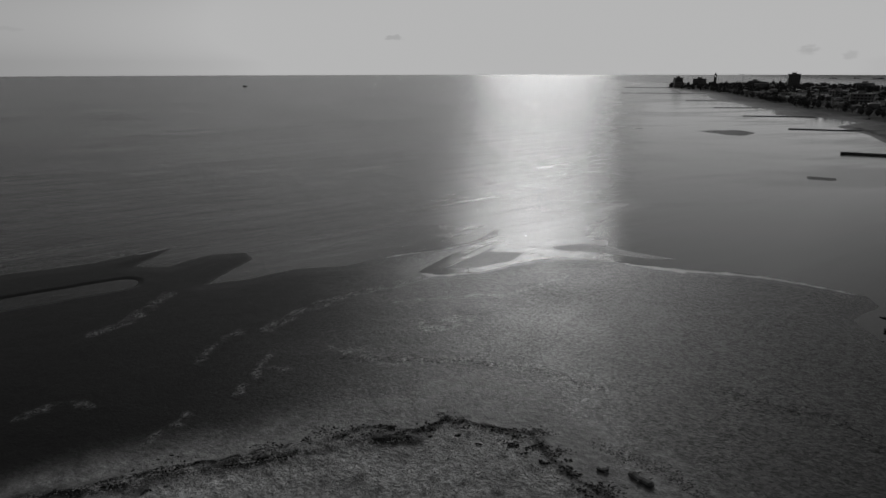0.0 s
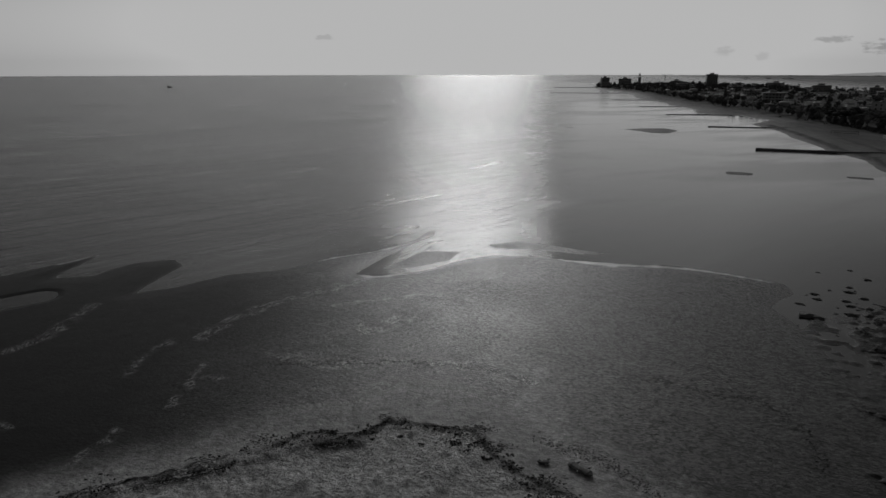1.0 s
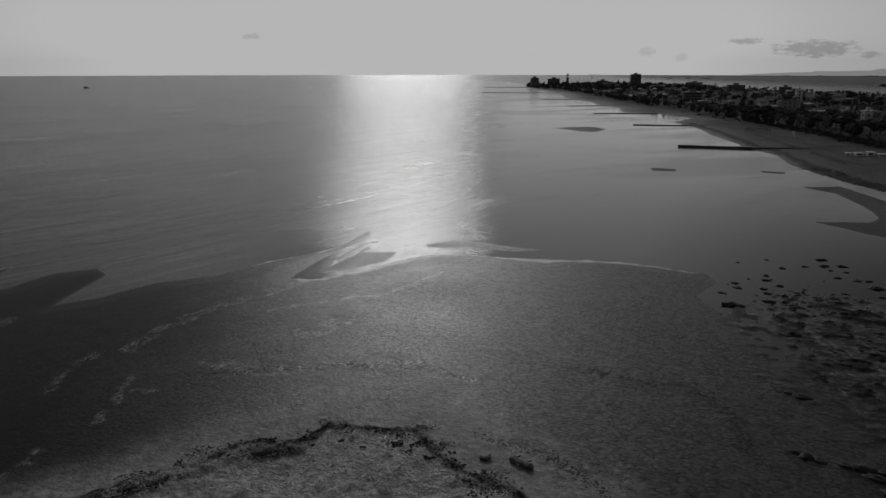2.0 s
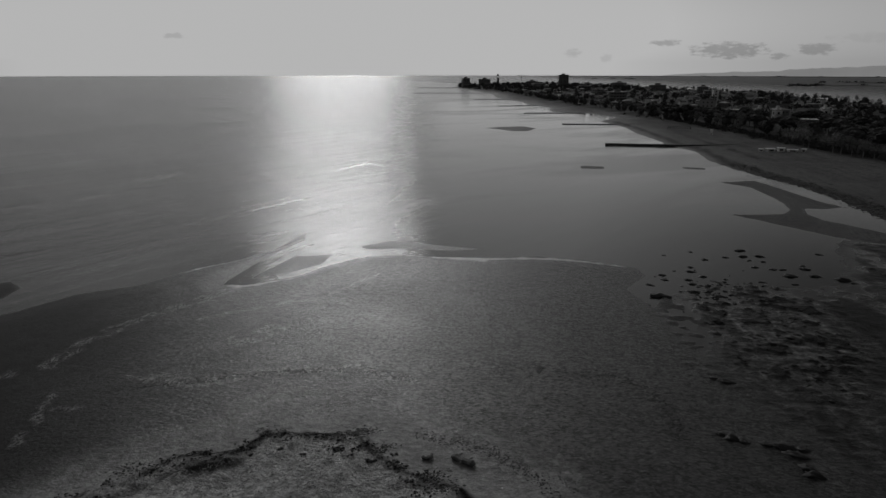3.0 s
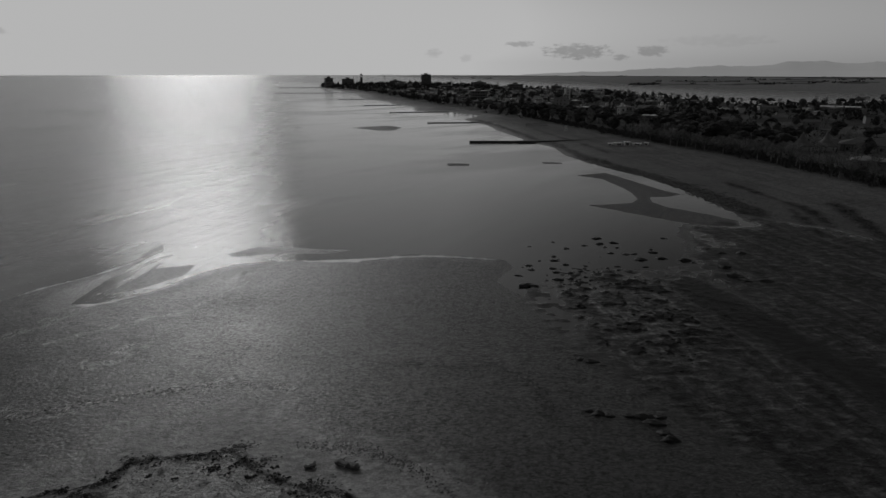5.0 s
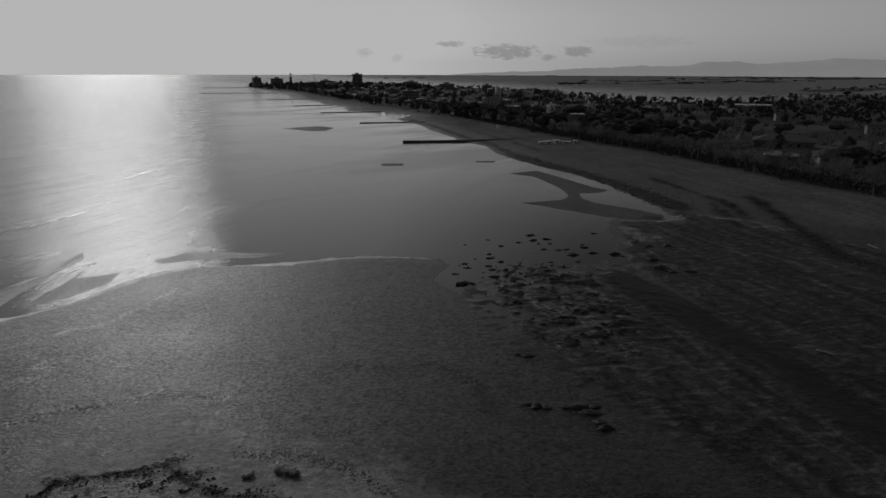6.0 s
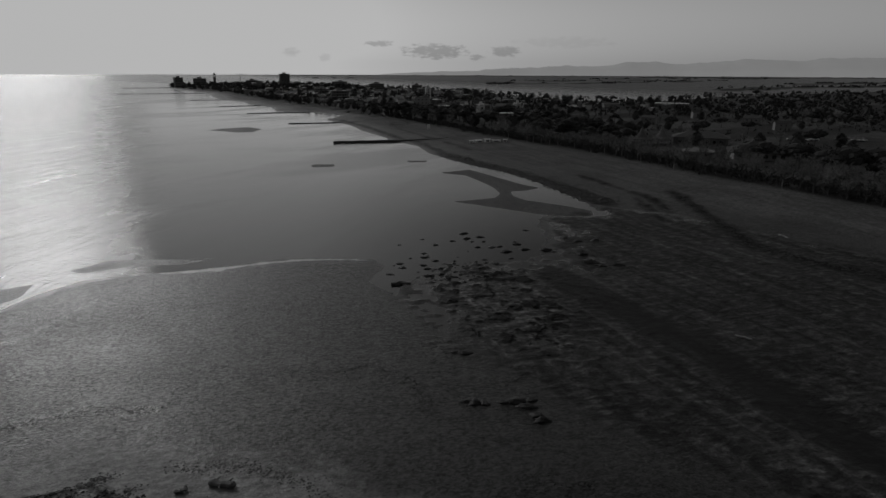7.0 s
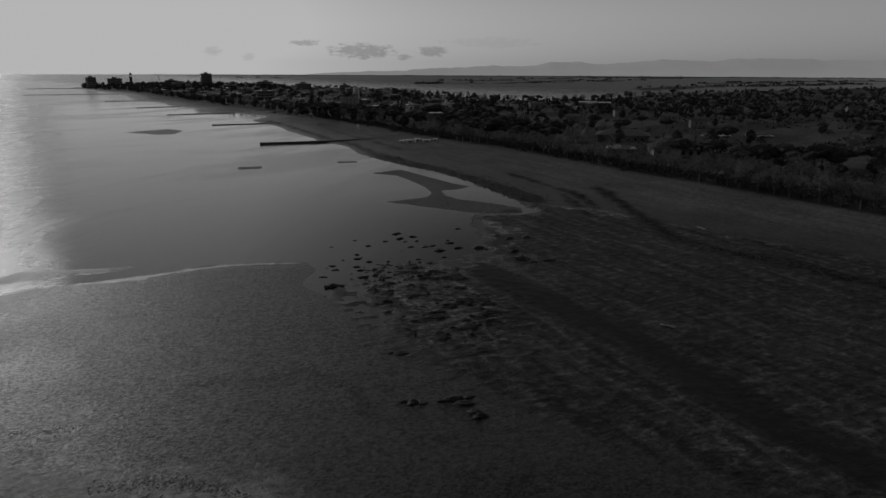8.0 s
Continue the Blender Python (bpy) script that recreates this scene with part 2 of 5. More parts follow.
    rough = k.lerp(edge, rough, 0.38)
    rough = k.lerp(pool, rough, 0.17)
    spec = k.lerp(film, k.lerp(wet, 0.08, k.lerp(mud, 0.09, 0.10)), 0.05)
    # water held in the troughs of the ripples
    held = k.m("MULTIPLY", k.m("MULTIPLY", k.step(k.noise(k.drawn(pos, -20, 1.4), 3.4, 3, 0.65), 0.60, 0.41), wet), k.m("MULTIPLY", k.m("SUBTRACT", 1.0, film), k.m("MULTIPLY", k.step(shell, 0.6, 0.2), k.m("SUBTRACT", 1.0, mud))))
    spec = k.lerp(held, spec, 0.43)
    rough = k.lerp(held, rough, 0.31)
    k.surface(base, rough, nrm, spec=k.lerp(pool, k.lerp(edge, spec, 0.4), 0.32))
    return mat


WATER, GROUND = water_material(), ground_material()


# ---- large structure: sea and ground ----
def poly_distance(px, py, pts, closed=True):
    """Distance of points to a polyline; for a closed one positive inside, negative outside."""
    pts = np.array(pts, float)
    ends = np.roll(pts, -1, 0) if closed else pts[1:]
    best, inside = np.full(px.shape, 1e9), np.zeros(px.shape, bool)
    for (ax, ay), (bx, by) in zip(pts, ends):
        dx, dy = bx - ax, by - ay
        s = np.clip(((px - ax) * dx + (py - ay) * dy) / (dx * dx + dy * dy + 1e-9), 0, 1)
        best = np.minimum(best, np.hypot(px - ax - s * dx, py - ay - s * dy))
        if closed:
            inside ^= ((ay > py) != (by > py)) & (px < dx * (py - ay) / (by - ay + 1e-12) + ax)
    return np.where(inside, best, -best) if closed else best


LATTICES = {s: np.random.RandomState(s).rand(256, 256) for s in range(1, 12)}


def lattice(seed):
    return LATTICES[seed]


def value_noise(x, y, size, seed=1, octaves=4):
    """Smooth fractal noise, about -1 to 1."""
    grid, total, amp, norm = lattice(seed), 0, 1.0, 0
    for o in range(octaves):
        u, v = x / size * 2 ** o + 37.3 * o, y / size * 2 ** o + 11.7 * o
        iu, iv = np.floor(u).astype(int), np.floor(v).astype(int)
        fu, fv = u - iu, v - iv
        fu, fv = fu * fu * (3 - 2 * fu), fv * fv * (3 - 2 * fv)
        g = lambda a, b: grid[a % 256, b % 256]
        total = total + amp * ((g(iu, iv) * (1 - fu) + g(iu + 1, iv) * fu) * (1 - fv) + (g(iu, iv + 1) * (1 - fu) + g(iu + 1, iv + 1) * fu) * fv)
        norm += amp
        amp *= 0.5
    return 2 * total / norm - 1


def smooth(v, lo, hi):
    t = np.clip((v - lo) / (hi - lo), 0, 1)
    return t * t * (3 - 2 * t)


SHOAL = [(-180, -200), (-140, 60), (-105, 92), (-79, 107.5), (-67.3, 114), (-60.2, 121.6), (-54.4, 128.4), (-55.3, 120.7), (-56.7, 112.8), (-51.1, 113.2), (-46.4, 120.7),
         (-39, 122.3), (-36.3, 117.5), (-38.8, 108), (-40.1, 102.4), (-33.9, 105.1), (-27.4, 110.9), (-18.4, 113), (-9.4, 119.7), (-0.5, 124.1), (6, 129.8), (13.5, 143),
         (11.5, 134), (4.4, 124.2), (0.6, 118), (-4, 109), (-1, 107.6), (7, 109.2), (15.6, 115.4), (22.3, 118.2), (30, 116.5), (37, 112.6), (44, 110), (54.3, 107.8), (63.5, 100.3), (68.2, 95.8), (66.8, 91.1), (59.5, 85.5), (58.8, 79.3), (57, 71.4), (55, 62.3),
         (53.8, 54), (52.8, 47), (52, 38), (52, 28), (58, -20), (60, -200)]
MUD = [(50, 62), (55, 73), (60, 80), (68, 81), (76, 80), (84, 79), (90, 76), (98, 80), (106, 87), (114, 92), (121, 99), (128, 97), (134, 96), (141, 101), (152, 112), (150, -300), (50, -300), (38, 20), (40, 34), (44, 48)]
LAND = [(143, -300), (143, 13), (143, 48), (145, 62), (148, 78), (145, 86), (141, 95), (150, 114), (160, 133), (167, 152), (168.5, 165), (173, 189), (182, 215), (194, 236), (199, 262), (208, 286), (216, 310), (235, 355), (249, 408), (281, 440),
        (284, 485), (264, 514), (294, 577), (295, 629), (319, 700), (312, 741), (388, 975), (398, 1097), (433, 1269), (461, 1395), (560, 1500), (760, 1640), (900, 1600), (850, 1150),
        (820, 960), (780, 790), (690, 600), (640, 465), (640, 405), (720, 410), (900, 430), (1150, 400), (1800, 270), (2600, 60), (2600, -900)]
TREELINE = [(418, 979), (350, 705), (324, 574), (304, 475), (278, 371), (267, 311), (250, 259), (239, 208), (231, 168), (219, 132), (208, 102), (203, 80), (196, 60), (191, 44), (187, 29), (183, 18), (178, -60), (178, -300)]
INLAND = TREELINE + [(2600, -300), (2600, 300), (1150, 600), (950, 1700), (560, 1600), (440, 1290)]
DUNE = [(-36, 45), (-28.4, 48.7), (-23.6, 50.8), (-18.8, 51.9), (-15.6, 53.9), (-12.5, 54.9), (-8.3, 57.2), (-2.8, 55.9), (0.3, 58.7), (3.8, 57.7), (9, 55.8), (11.1, 50.2), (13.4, 47.2), (15.7, 44.8),
        (24, 20), (-10, 0), (-60, 20)]
FIELD = [(72, 88), (70.4, 82), (63.5, 75), (60, 67), (57.5, 59), (56.5, 52), (58, 45.5), (65, 47), (72, 54), (77, 61), (83, 68), (85, 76), (82, 84)]  # hummocky mud
BARS = [  # small banks of sand that stand out of the shallows
    [(-0.5, 110.6), (6.6, 119.6), (13.0, 131.3), (9.4, 122.6), (16.3, 121.7), (13.2, 115.6), (5.4, 111.2)],
    [(22.2, 126), (29.5, 128.4), (34.3, 125), (40.2, 120), (45.2, 116.4), (39, 116.6), (30.9, 121), (23.1, 122.8)],
    [(148, 168.2), (161.7, 167.1), (157.7, 151.7), (152.1, 131.4), (152, 124.9), (144.7, 124.9), (140.7, 127), (135.8, 121.9), (133.5, 115.1), (136.3, 103.5), (136.7, 94.7), (132.2, 89.8), (126.9, 92.7),
     (122.4, 101.6), (120.3, 113.4), (116.8, 127.3), (125, 124.5), (130.2, 123.3), (136, 127.5), (141, 135.6), (145.7, 145.3), (150.2, 158.1)],
    [(117.5, 98.4), (122.3, 92.6), (125.6, 85.1), (128.7, 77.9), (122.2, 82.8), (118, 90.9)],
    [(150, 381.7), (166, 387), (178, 385), (179.1, 367), (165, 352), (156, 356)],
    [(124.3, 214.5), (130.5, 210), (127.6, 205), (121.2, 208.4)],
    [(195, 440), (210, 433), (209, 430), (195, 437)],
    [(159, 199), (164, 195), (162, 192), (157, 196)],
    [(118, 400), (124, 398), (123, 395), (118, 397)],
]
CHANNELS = [  # narrow runnels of standing water: half width and line
    (2.6, [(-110, 76), (-72, 89.7), (-65.1, 95), (-60.6, 98.2), (-55, 101.9)]),
    (1.4, [(66, 95), (60.5, 86), (58.5, 79), (56.8, 71), (54.6, 61), (53.6, 54), (51, 46), (48, 38)]),
    (3.05, [(86, 66), (83, 58), (80.5, 47.9), (77.5, 37.1), (74.5, 31), (68.5, 19), (66, 12), (64.6, 6), (63, -2), (60, -20)]),
]
WRACKS = [(0.8, [(-36, 44.8), (-24, 48.6), (-16, 51.2), (-9, 54), (-3, 54)]), (3.6, [(184, 205), (180.4, 197), (173.5, 176), (169.7, 155), (163, 136), (155, 116), (147, 97)]),
          (1.7, [(172.7, 92.5), (156.7, 75.6), (147.6, 66.8), (141, 60), (134, 54), (131.5, 46), (129.9, 38.5), (128.4, 27.7), (126.4, 19.9), (125.5, 0), (126, -40)]), (1.2, [(178, 130), (170, 112), (160, 92), (150, 80)]), (1.0, [(158, 96), (148, 84), (139, 76)]),
          (2.2, [(182, 202), (193, 224), (203, 246), (209, 270), (220, 298), (238, 345), (254, 398)]), (0.8, [(200, 205), (214, 240), (226, 272), (240, 312)])]
FOAM_GLINTS = [  # braided threads of dried foam and one painted sun glint: half width and line
    (1.3, [(-48.9, 80.1), (-45.9, 84.1), (-45.2, 90.7), (-43.9, 97)]), (1.7, [(-24.9, 82.3), (-21, 90.4), (-15.1, 96.9), (-8.1, 101.6), (-2, 106.8)]), (0.5, [(-30.6, 72.2), (-29.8, 77.3), (-28.6, 81.8)]),
    (0.5, [(-22.9, 64.3), (-23, 68), (-22.8, 73.3)]), (0.5, [(-21.6, 70.2), (-18.6, 69.7)]), (1.3, [(-14.4, 76.1), (-10.3, 73.1), (-4.6, 72.4), (1.1, 72.3), (7.9, 70.5), (12.9, 67.6), (17.6, 64.8)]),
    # the 2.6 m patch is sun glint on wet sand, painted in pale colour
    (2.6, [(-2.4, 83.7), (1.2, 84.9), (3, 87)]), (0.45, [(-7.5, 93.2), (-2.2, 95.5), (5, 96.3), (10.5, 96.8), (16.7, 101.5), (21.4, 106.1)]), (0.4, [(-28.6, 53), (-27.9, 55.9), (-27.3, 58.9)]), (0.6, [(-44.3, 58.6), (-41.6, 62.1), (-38.1, 61.2)])]
# pale waterlines, foam and sun glare put into the colour: half width and line
EDGES = [(1.3, [(-2, 107.6), (1.6, 108.2), (6.8, 109.9), (12.3, 113.3), (18, 116.2), (23.8, 118), (29.3, 118), (34.1, 115.4), (38.4, 111.8), (42.6, 109.2)]), (0.6, [(42.6, 109.4), (50.1, 107.6), (56.1, 105.2), (61.3, 102), (66.4, 97.6)]),
         (0.4, [(-60, 121), (-54.6, 128)]),  (0.35, [(-12, 118), (-9.4, 119.5), (1.8, 125.4), (7.9, 130.6), (13.3, 137)])]
ISLANDS = [  # low marsh islands in the lagoon: half width and line
    (55, [(1500, 1130), (1750, 1160), (2000, 1090)]), (70, [(2100, 1180), (2400, 1190)]), (60, [(1500, 2500), (1650, 2420)]), (55, [(1300, 1250), (1400, 1220), (1560, 1130)]),
    (60, [(2300, 1750), (2900, 1500), (3300, 1300)]), (45, [(1700, 1500), (2300, 1250)]), (60, [(1250, 560), (1500, 600), (1700, 510), (2300, 400)]),
    (120, [(3000, 2200), (3600, 1500), (4200, 900)]), (80, [(2000, 700), (2600, 620), (3200, 400)]), (200, [(2300, 3900), (3300, 3200), (4000, 2300), (4500, 1000), (4700, 0)]),
]


def terrain(x, y):
    """Height of the ground and its kinds of surface at points x, y."""
    r = np.hypot(x, y)
    wob = value_noise(x, y, 14, 3, 4) * np.clip(r / 150, 0.3, 4) * 0.8 + value_noise(x, y, 3.2, 4, 3) * 0.3
    n1, n2, n3 = value_noise(x, y, 30, 5, 4), value_noise(x, y, 5, 6, 4), value_noise(x, y, 1.3, 8, 3)
    h = np.full(x.shape, -0.9) + 0.2 * n1
    d = poly_distance(x, y, SHOAL) + wob
    shoal = smooth(d, -1, 4)
    h = np.maximum(h, np.where(d > 0, 0.16 * smooth(d, 0, 5) + 0.12 * smooth(d, 8, 50), np.maximum(d * 0.06, -0.8)) + (0.035 * n1 + 0.02 * n2 + 0.012 * n3) * smooth(d, 0, 8))
    dm = poly_distance(x, y, MUD) + wob * 3.0
    mud = smooth(dm, -2, 4)
    h = np.maximum(h, np.where(dm > 0, 0.10 * smooth(dm, 0, 18), np.maximum(dm * 0.03, -0.8)) + 0.05 * n1 * mud + (0.05 * n2 + 0.035 * n3) * mud)
    dry = np.zeros(x.shape)
    for bar in BARS:
        db = poly_distance(x, y, bar) + (wob * 0.6 if bar[0][0] < 100 else wob * 0.3 + 0.8 if len(bar) < 5 else wob * 0.5 + 0.5 * n1 + 0.6 * n2)
        dry = np.maximum(dry, smooth(db, -0.5, 1.5) * (bar[0][0] > 100))
        h = np.maximum(h, np.where(db > 0, 0.10 * smooth(db, 0, 3), np.maximum(db * 0.05, -0.8)))
    foot = np.full(x.shape, -9.0)
    for half, line in CHANNELS:
        dc = half - poly_distance(x, y, line, False) + 0.5 * wob * min(1, half / 3)
        if half < 2.5 or half > 3:
            foot = np.maximum(foot, dc) if half > 3 else foot
            h = np.where(dc > -1.5, np.minimum(h, np.maximum(h - (0.06 if half > 3 else 0.025) * smooth(dc, -1.5, 0.5), 0.012)), h)
        else:
            h = np.where(dc > -1.2, np.minimum(h, 0.03 - 0.10 * smooth(dc, -1.2, 0.8)), h)
    dl = poly_distance(x, y, LAND) + wob * 0.8
    beach = smooth(dl, -2, 6)
    h = np.maximum(h, np.where(dl > 0, 0.25 * smooth(dl, 0, 8) + 0.9 * smooth(dl, 6, 45), np.maximum(dl * 0.05, -0.8)) + (0.06 * n2 + 0.05 * n1 + 0.03 * n3) * smooth(dl, 2, 15))
    di = poly_distance(x, y, INLAND) + 1.5 * n2
    inland = smooth(di, -3, 3)
    h = h + 0.5 * smooth(di, -2, 12) * beach
    dd = poly_distance(x, y, DUNE) + 0.8 * n2 + 0.25 * n3
    dune = smooth(dd, -0.3, 0.6)
    h = h + dune * (0.22 + 0.16 * smooth(dd, 0, 8) + 0.18 * n2 + 0.30 * n3)
    # hummocks of weed-covered mud
    df = poly_distance(x, y, FIELD) + 3.0 * n2
    hum = value_noise(0.6 * (x - y), 1.1 * (x + y), 1.7, 2, 3)
    clump = smooth(hum, 0.12, 0.34) * np.maximum(smooth(df, -3, 3), 0.35 * smooth(df, -16, -2) * mud)
    h = h + 0.26 * clump
    isle = np.full(x.shape, -999.0)
    for half, line in ISLANDS:
        isle = np.maximum(isle, half - poly_distance(x, y, line, False) + 25 * n1)
    h = np.where(isle > -20, np.maximum(h, np.clip(isle * 0.05, -0.8, 0.9)), h)
    inland = np.maximum(inland * beach, smooth(isle, -2, 5))
    wrack = np.zeros(x.shape)
    for half, line in WRACKS:
        wrack = np.maximum(wrack, smooth(half - poly_distance(x, y, line, False) + 2.0 * n2, -1.5, 1.5))
    wrack = np.maximum(wrack, smooth(1.0 - np.abs(dd - 0.5) + 0.6 * n2, 0, 1) * (y > 40))
    h = h + wrack * beach * (0.12 + 0.22 * n3 + 0.12 * n2)
    foam_glint = np.zeros(x.shape)
    for half, line in FOAM_GLINTS:
        foam_glint = np.maximum(foam_glint, smooth(0.75 * half - poly_distance(x + 1.8 * n2, y + 1.2 * n2 + 1.2 * n1, line, False) + 0.9 * n3, -0.5, 0.4))
    edge = np.zeros(x.shape)
    for half, line in EDGES:
        edge = np.maximum(edge, smooth(half - poly_distance(x, y, line, False) + 0.5 * n3 + 0.4 * n2, -0.5, 0.5))
    wet = np.clip(1.0 - smooth(h, 0.25, 0.75), 0, 1) * (1 - dune) * (1 - 0.6 * dry) * (1 - 0.5 * beach) * (1 - 0.2 * smooth(dd + 2.5 * n2, -10, -1))
    shell = np.maximum(dune, 0.55 * smooth(dd + 3.0 * n2 + 0.6 * n3, -11, 0))
    # shoal colour darkens gradually towards negative x, carried by the film mask
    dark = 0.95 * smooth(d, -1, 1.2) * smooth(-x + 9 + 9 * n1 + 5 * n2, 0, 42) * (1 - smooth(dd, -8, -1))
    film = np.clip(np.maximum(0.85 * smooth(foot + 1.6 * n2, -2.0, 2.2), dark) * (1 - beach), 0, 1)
    pool = smooth(0.05 - h, 0, 0.04) * (1 - smooth(foot, -2.5, 0)) * mud * (1 - shoal) * (1 - beach)
    return h, dict(wet=wet, shell=shell, wrack=wrack, inland=inland, foam_glint=foam_glint, edge=edge, film=film, pool=pool, clump=clump, gap=smooth(df, -3, 4) * (1 - smooth(hum, -0.1, 0.15)) * smooth(hum, -0.6, -0.1), mud=mud * (1 - shoal) * (1 - beach))


def sheet(name, xs, ys, zs, mat, attrs=None):
    """A grid mesh from 2D arrays; its first axis may be open, its second too."""
    rows, cols = xs.shape
    mesh = bpy.data.meshes.new(name)
    ids = np.arange(rows * cols).reshape(rows, cols)
    quads = np.stack([ids[:-1, :-1], ids[:-1, 1:], ids[1:, 1:], ids[1:, :-1]], -1).reshape(-1, 4)
    mesh.vertices.add(rows * cols)
    mesh.vertices.foreach_set("co", np.stack([xs, ys, zs], -1).astype(np.float32).ravel())
    mesh.loops.add(quads.size)
    mesh.loops.foreach_set("vertex_index", quads.astype(np.int32).ravel())
    mesh.polygons.add(len(quads))
    mesh.polygons.foreach_set("loop_start", np.arange(0, quads.size, 4, dtype=np.int32))
    mesh.polygons.foreach_set("use_smooth", np.ones(len(quads), bool))
    for key, values in (attrs or {}).items():
        mesh.attributes.new(key, "FLOAT", "POINT").data.foreach_set("value", values.astype(np.float32).ravel())
    mesh.update(calc_edges=True)
    mesh.validate()
    mesh.materials.append(mat)
    return new(name, mesh)


def rings():
    """Radii that widen with distance."""
    out, r = [0.02, 3.0, 6.0], 6.0
    while r < 4950:
        r += max(0.35 if r > 40 else 3.0, r * r / 26000)
        out.append(min(r, 4950))
    return np.array(out)


AZ = np.radians(np.concatenate([np.linspace(-180, -46, 50)[:-1], np.linspace(-46, 93, 870)[:-1], np.linspace(93, 180, 34)]))
RAD, BEAR = np.meshgrid(rings(), AZ, indexing="ij")
GX, GY = RAD * np.sin(BEAR), RAD * np.cos(BEAR)
GZ, KINDS = terrain(GX, GY)
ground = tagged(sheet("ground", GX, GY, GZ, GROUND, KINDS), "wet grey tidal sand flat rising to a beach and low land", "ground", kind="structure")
sr = np.array([0.02, 8.0, 60, 120, 250, 500, 1000, 2000, 3500, 4960])
SR, SB = np.meshgrid(sr, np.radians(np.linspace(-180, 180, 145)), indexing="ij")
tagged(sheet("water", SR * np.sin(SB), SR * np.cos(SB), 0 * SR, WATER), "grey sea and calm shallows glittering under a low sun", "water", kind="structure")
del GX, GY, RAD, BEAR


# ---- helpers for things ----
def mesh_of(name, bm, mat, flat=True):
    mesh = bpy.data.meshes.new(name)
    bm.to_mesh(mesh)
    bm.free()
    mesh.materials.append(mat)
    if not flat:
        mesh.polygons.foreach_set("use_smooth", np.ones(len(mesh.polygons), bool))
    return mesh


def part(name, bm, mat, parent, label="", flat=True):
    ob = new(name, bm if isinstance(bm, bpy.types.Mesh) else mesh_of(name, bm, mat, flat))
    ob.parent = parent
    return tagged(ob, label)


def box(bm, lo, hi, m=None, bevel=0.0):
    made = bmesh.ops.create_cube(bm, size=1.0)["verts"]
    size, mid = Vector(hi) - Vector(lo), (Vector(hi) + Vector(lo)) / 2
    bmesh.ops.transform(bm, matrix=(m or Matrix()) @ Matrix.Translation(mid) @ Matrix.Diagonal((*size, 1)), verts=made)
    if bevel:
        edges = list({e for v in made for e in v.link_edges})
        bmesh.ops.bevel(bm, geom=edges, offset=bevel, segments=1, affect="EDGES")
    return made


def tube(bm, pts, radii, sides=6):
    """A tapered tube along points."""
    rings_ = []
    for i, (p, r) in enumerate(zip(pts, radii)):
        a = Vector(pts[min(i + 1, len(pts) - 1)]) - Vector(pts[max(i - 1, 0)])
        q = a.to_track_quat("Z", "Y")
        rings_.append([bm.verts.new(Vector(p) + q @ Vector((r * math.cos(t), r * math.sin(t), 0))) for t in (2 * math.pi * j / sides for j in range(sides))])
    for a, b in zip(rings_, rings_[1:]):
        for j in range(sides):
            bm.faces.new((a[j], a[(j + 1) % sides], b[(j + 1) % sides], b[j]))
    bm.faces.new(rings_[-1])
    bm.faces.new(rings_[0][::-1])


def blob(bm, mid, size, rng, level=1, rough=0.25, tilt=0.3):
    """A lumpy stone-like piece."""
    made = bmesh.ops.create_icosphere(bm, subdivisions=level, radius=1.0)["verts"]
    turn = Euler((rng.uniform(-tilt, tilt), rng.uniform(-tilt, tilt), rng.uniform(0, 6.28) if tilt > 0.1 else 0.0)).to_matrix()
    seed = Vector((rng.uniform(0, 50), rng.uniform(0, 50), rng.uniform(0, 50)))
    for v in made:
        f = 1 + rough * noise.noise(v.co * 1.7 + seed) * 2
        v.co = turn @ Vector((v.co.x * size[0] * f, v.co.y * size[1] * f, v.co.z * size[2] * f)) + Vector(mid)
    return made


def height_at(x, y):
    return float(terrain(np.array([float(x)]), np.array([float(y)]))[0][0])


def heights(pts):
    a = np.array(pts, float).reshape(-1, 2)
    return terrain(a[:, 0], a[:, 1])[0]


def at(x, y, z=None, rz=0.0, s=1.0):
    m = pose(x, y, height_at(x, y) if z is None else z, 0, 0, rz)
    return m @ Matrix.Diagonal((s, s, s, 1))


def put(ob, x, y, z=None, rz=0.0, s=(1, 1, 1)):
    ob.location = (x, y, height_at(x, y) if z is None else z)
    ob.rotation_euler = (0, 0, radians(rz))
    ob.scale = s
    return ob


def copy_to(ob, x, y, z=None, rz=0.0, s=(1, 1, 1)):
    c = copy_thing(ob, Matrix())
    return put(c, x, y, z, rz, s)


BARK = simple("grey_bark", 0.10, 0.9, 0.5, 3, 0.05)
LIME = simple("limewashed_bark", 0.26, 0.9, 0.3, 3, 0.03)
TWIG = leafy("bare_twigs", 0.27)
NEEDLE = leafy("dark_pine_needles", 0.05, 0.7)
LEAF = leafy("dark_evergreen_leaves", 0.065, 0.7)
WALLS = [simple("pale_render", 0.25, 0.85, 0.15, 0.4, 0.01, per_object=0.35), simple("grey_render", 0.15, 0.85, 0.2, 0.4, 0.01, per_object=0.35), simple("white_render", 0.55, 0.8, 0.1, 0.4, 0.01, per_object=0.1)]
ROOFS = [simple("dark_roof_tiles", 0.09, 0.75, 0.4, 1.2, 0.05, per_object=0.4), simple("grey_roof_sheet", 0.3, 0.38, 0.3, 0.5, 0.02, per_object=0.4), simple("white_roof_sheet", 0.7, 0.4, 0.15, 0.4, 0.01)]
PANE = simple("dark_window_glass", 0.02, 0.12, 0.2, 1, 0.0, spec=0.5)
CONCRETE = simple("wet_dark_concrete", 0.09, 0.7, 0.4, 1.5, 0.03)
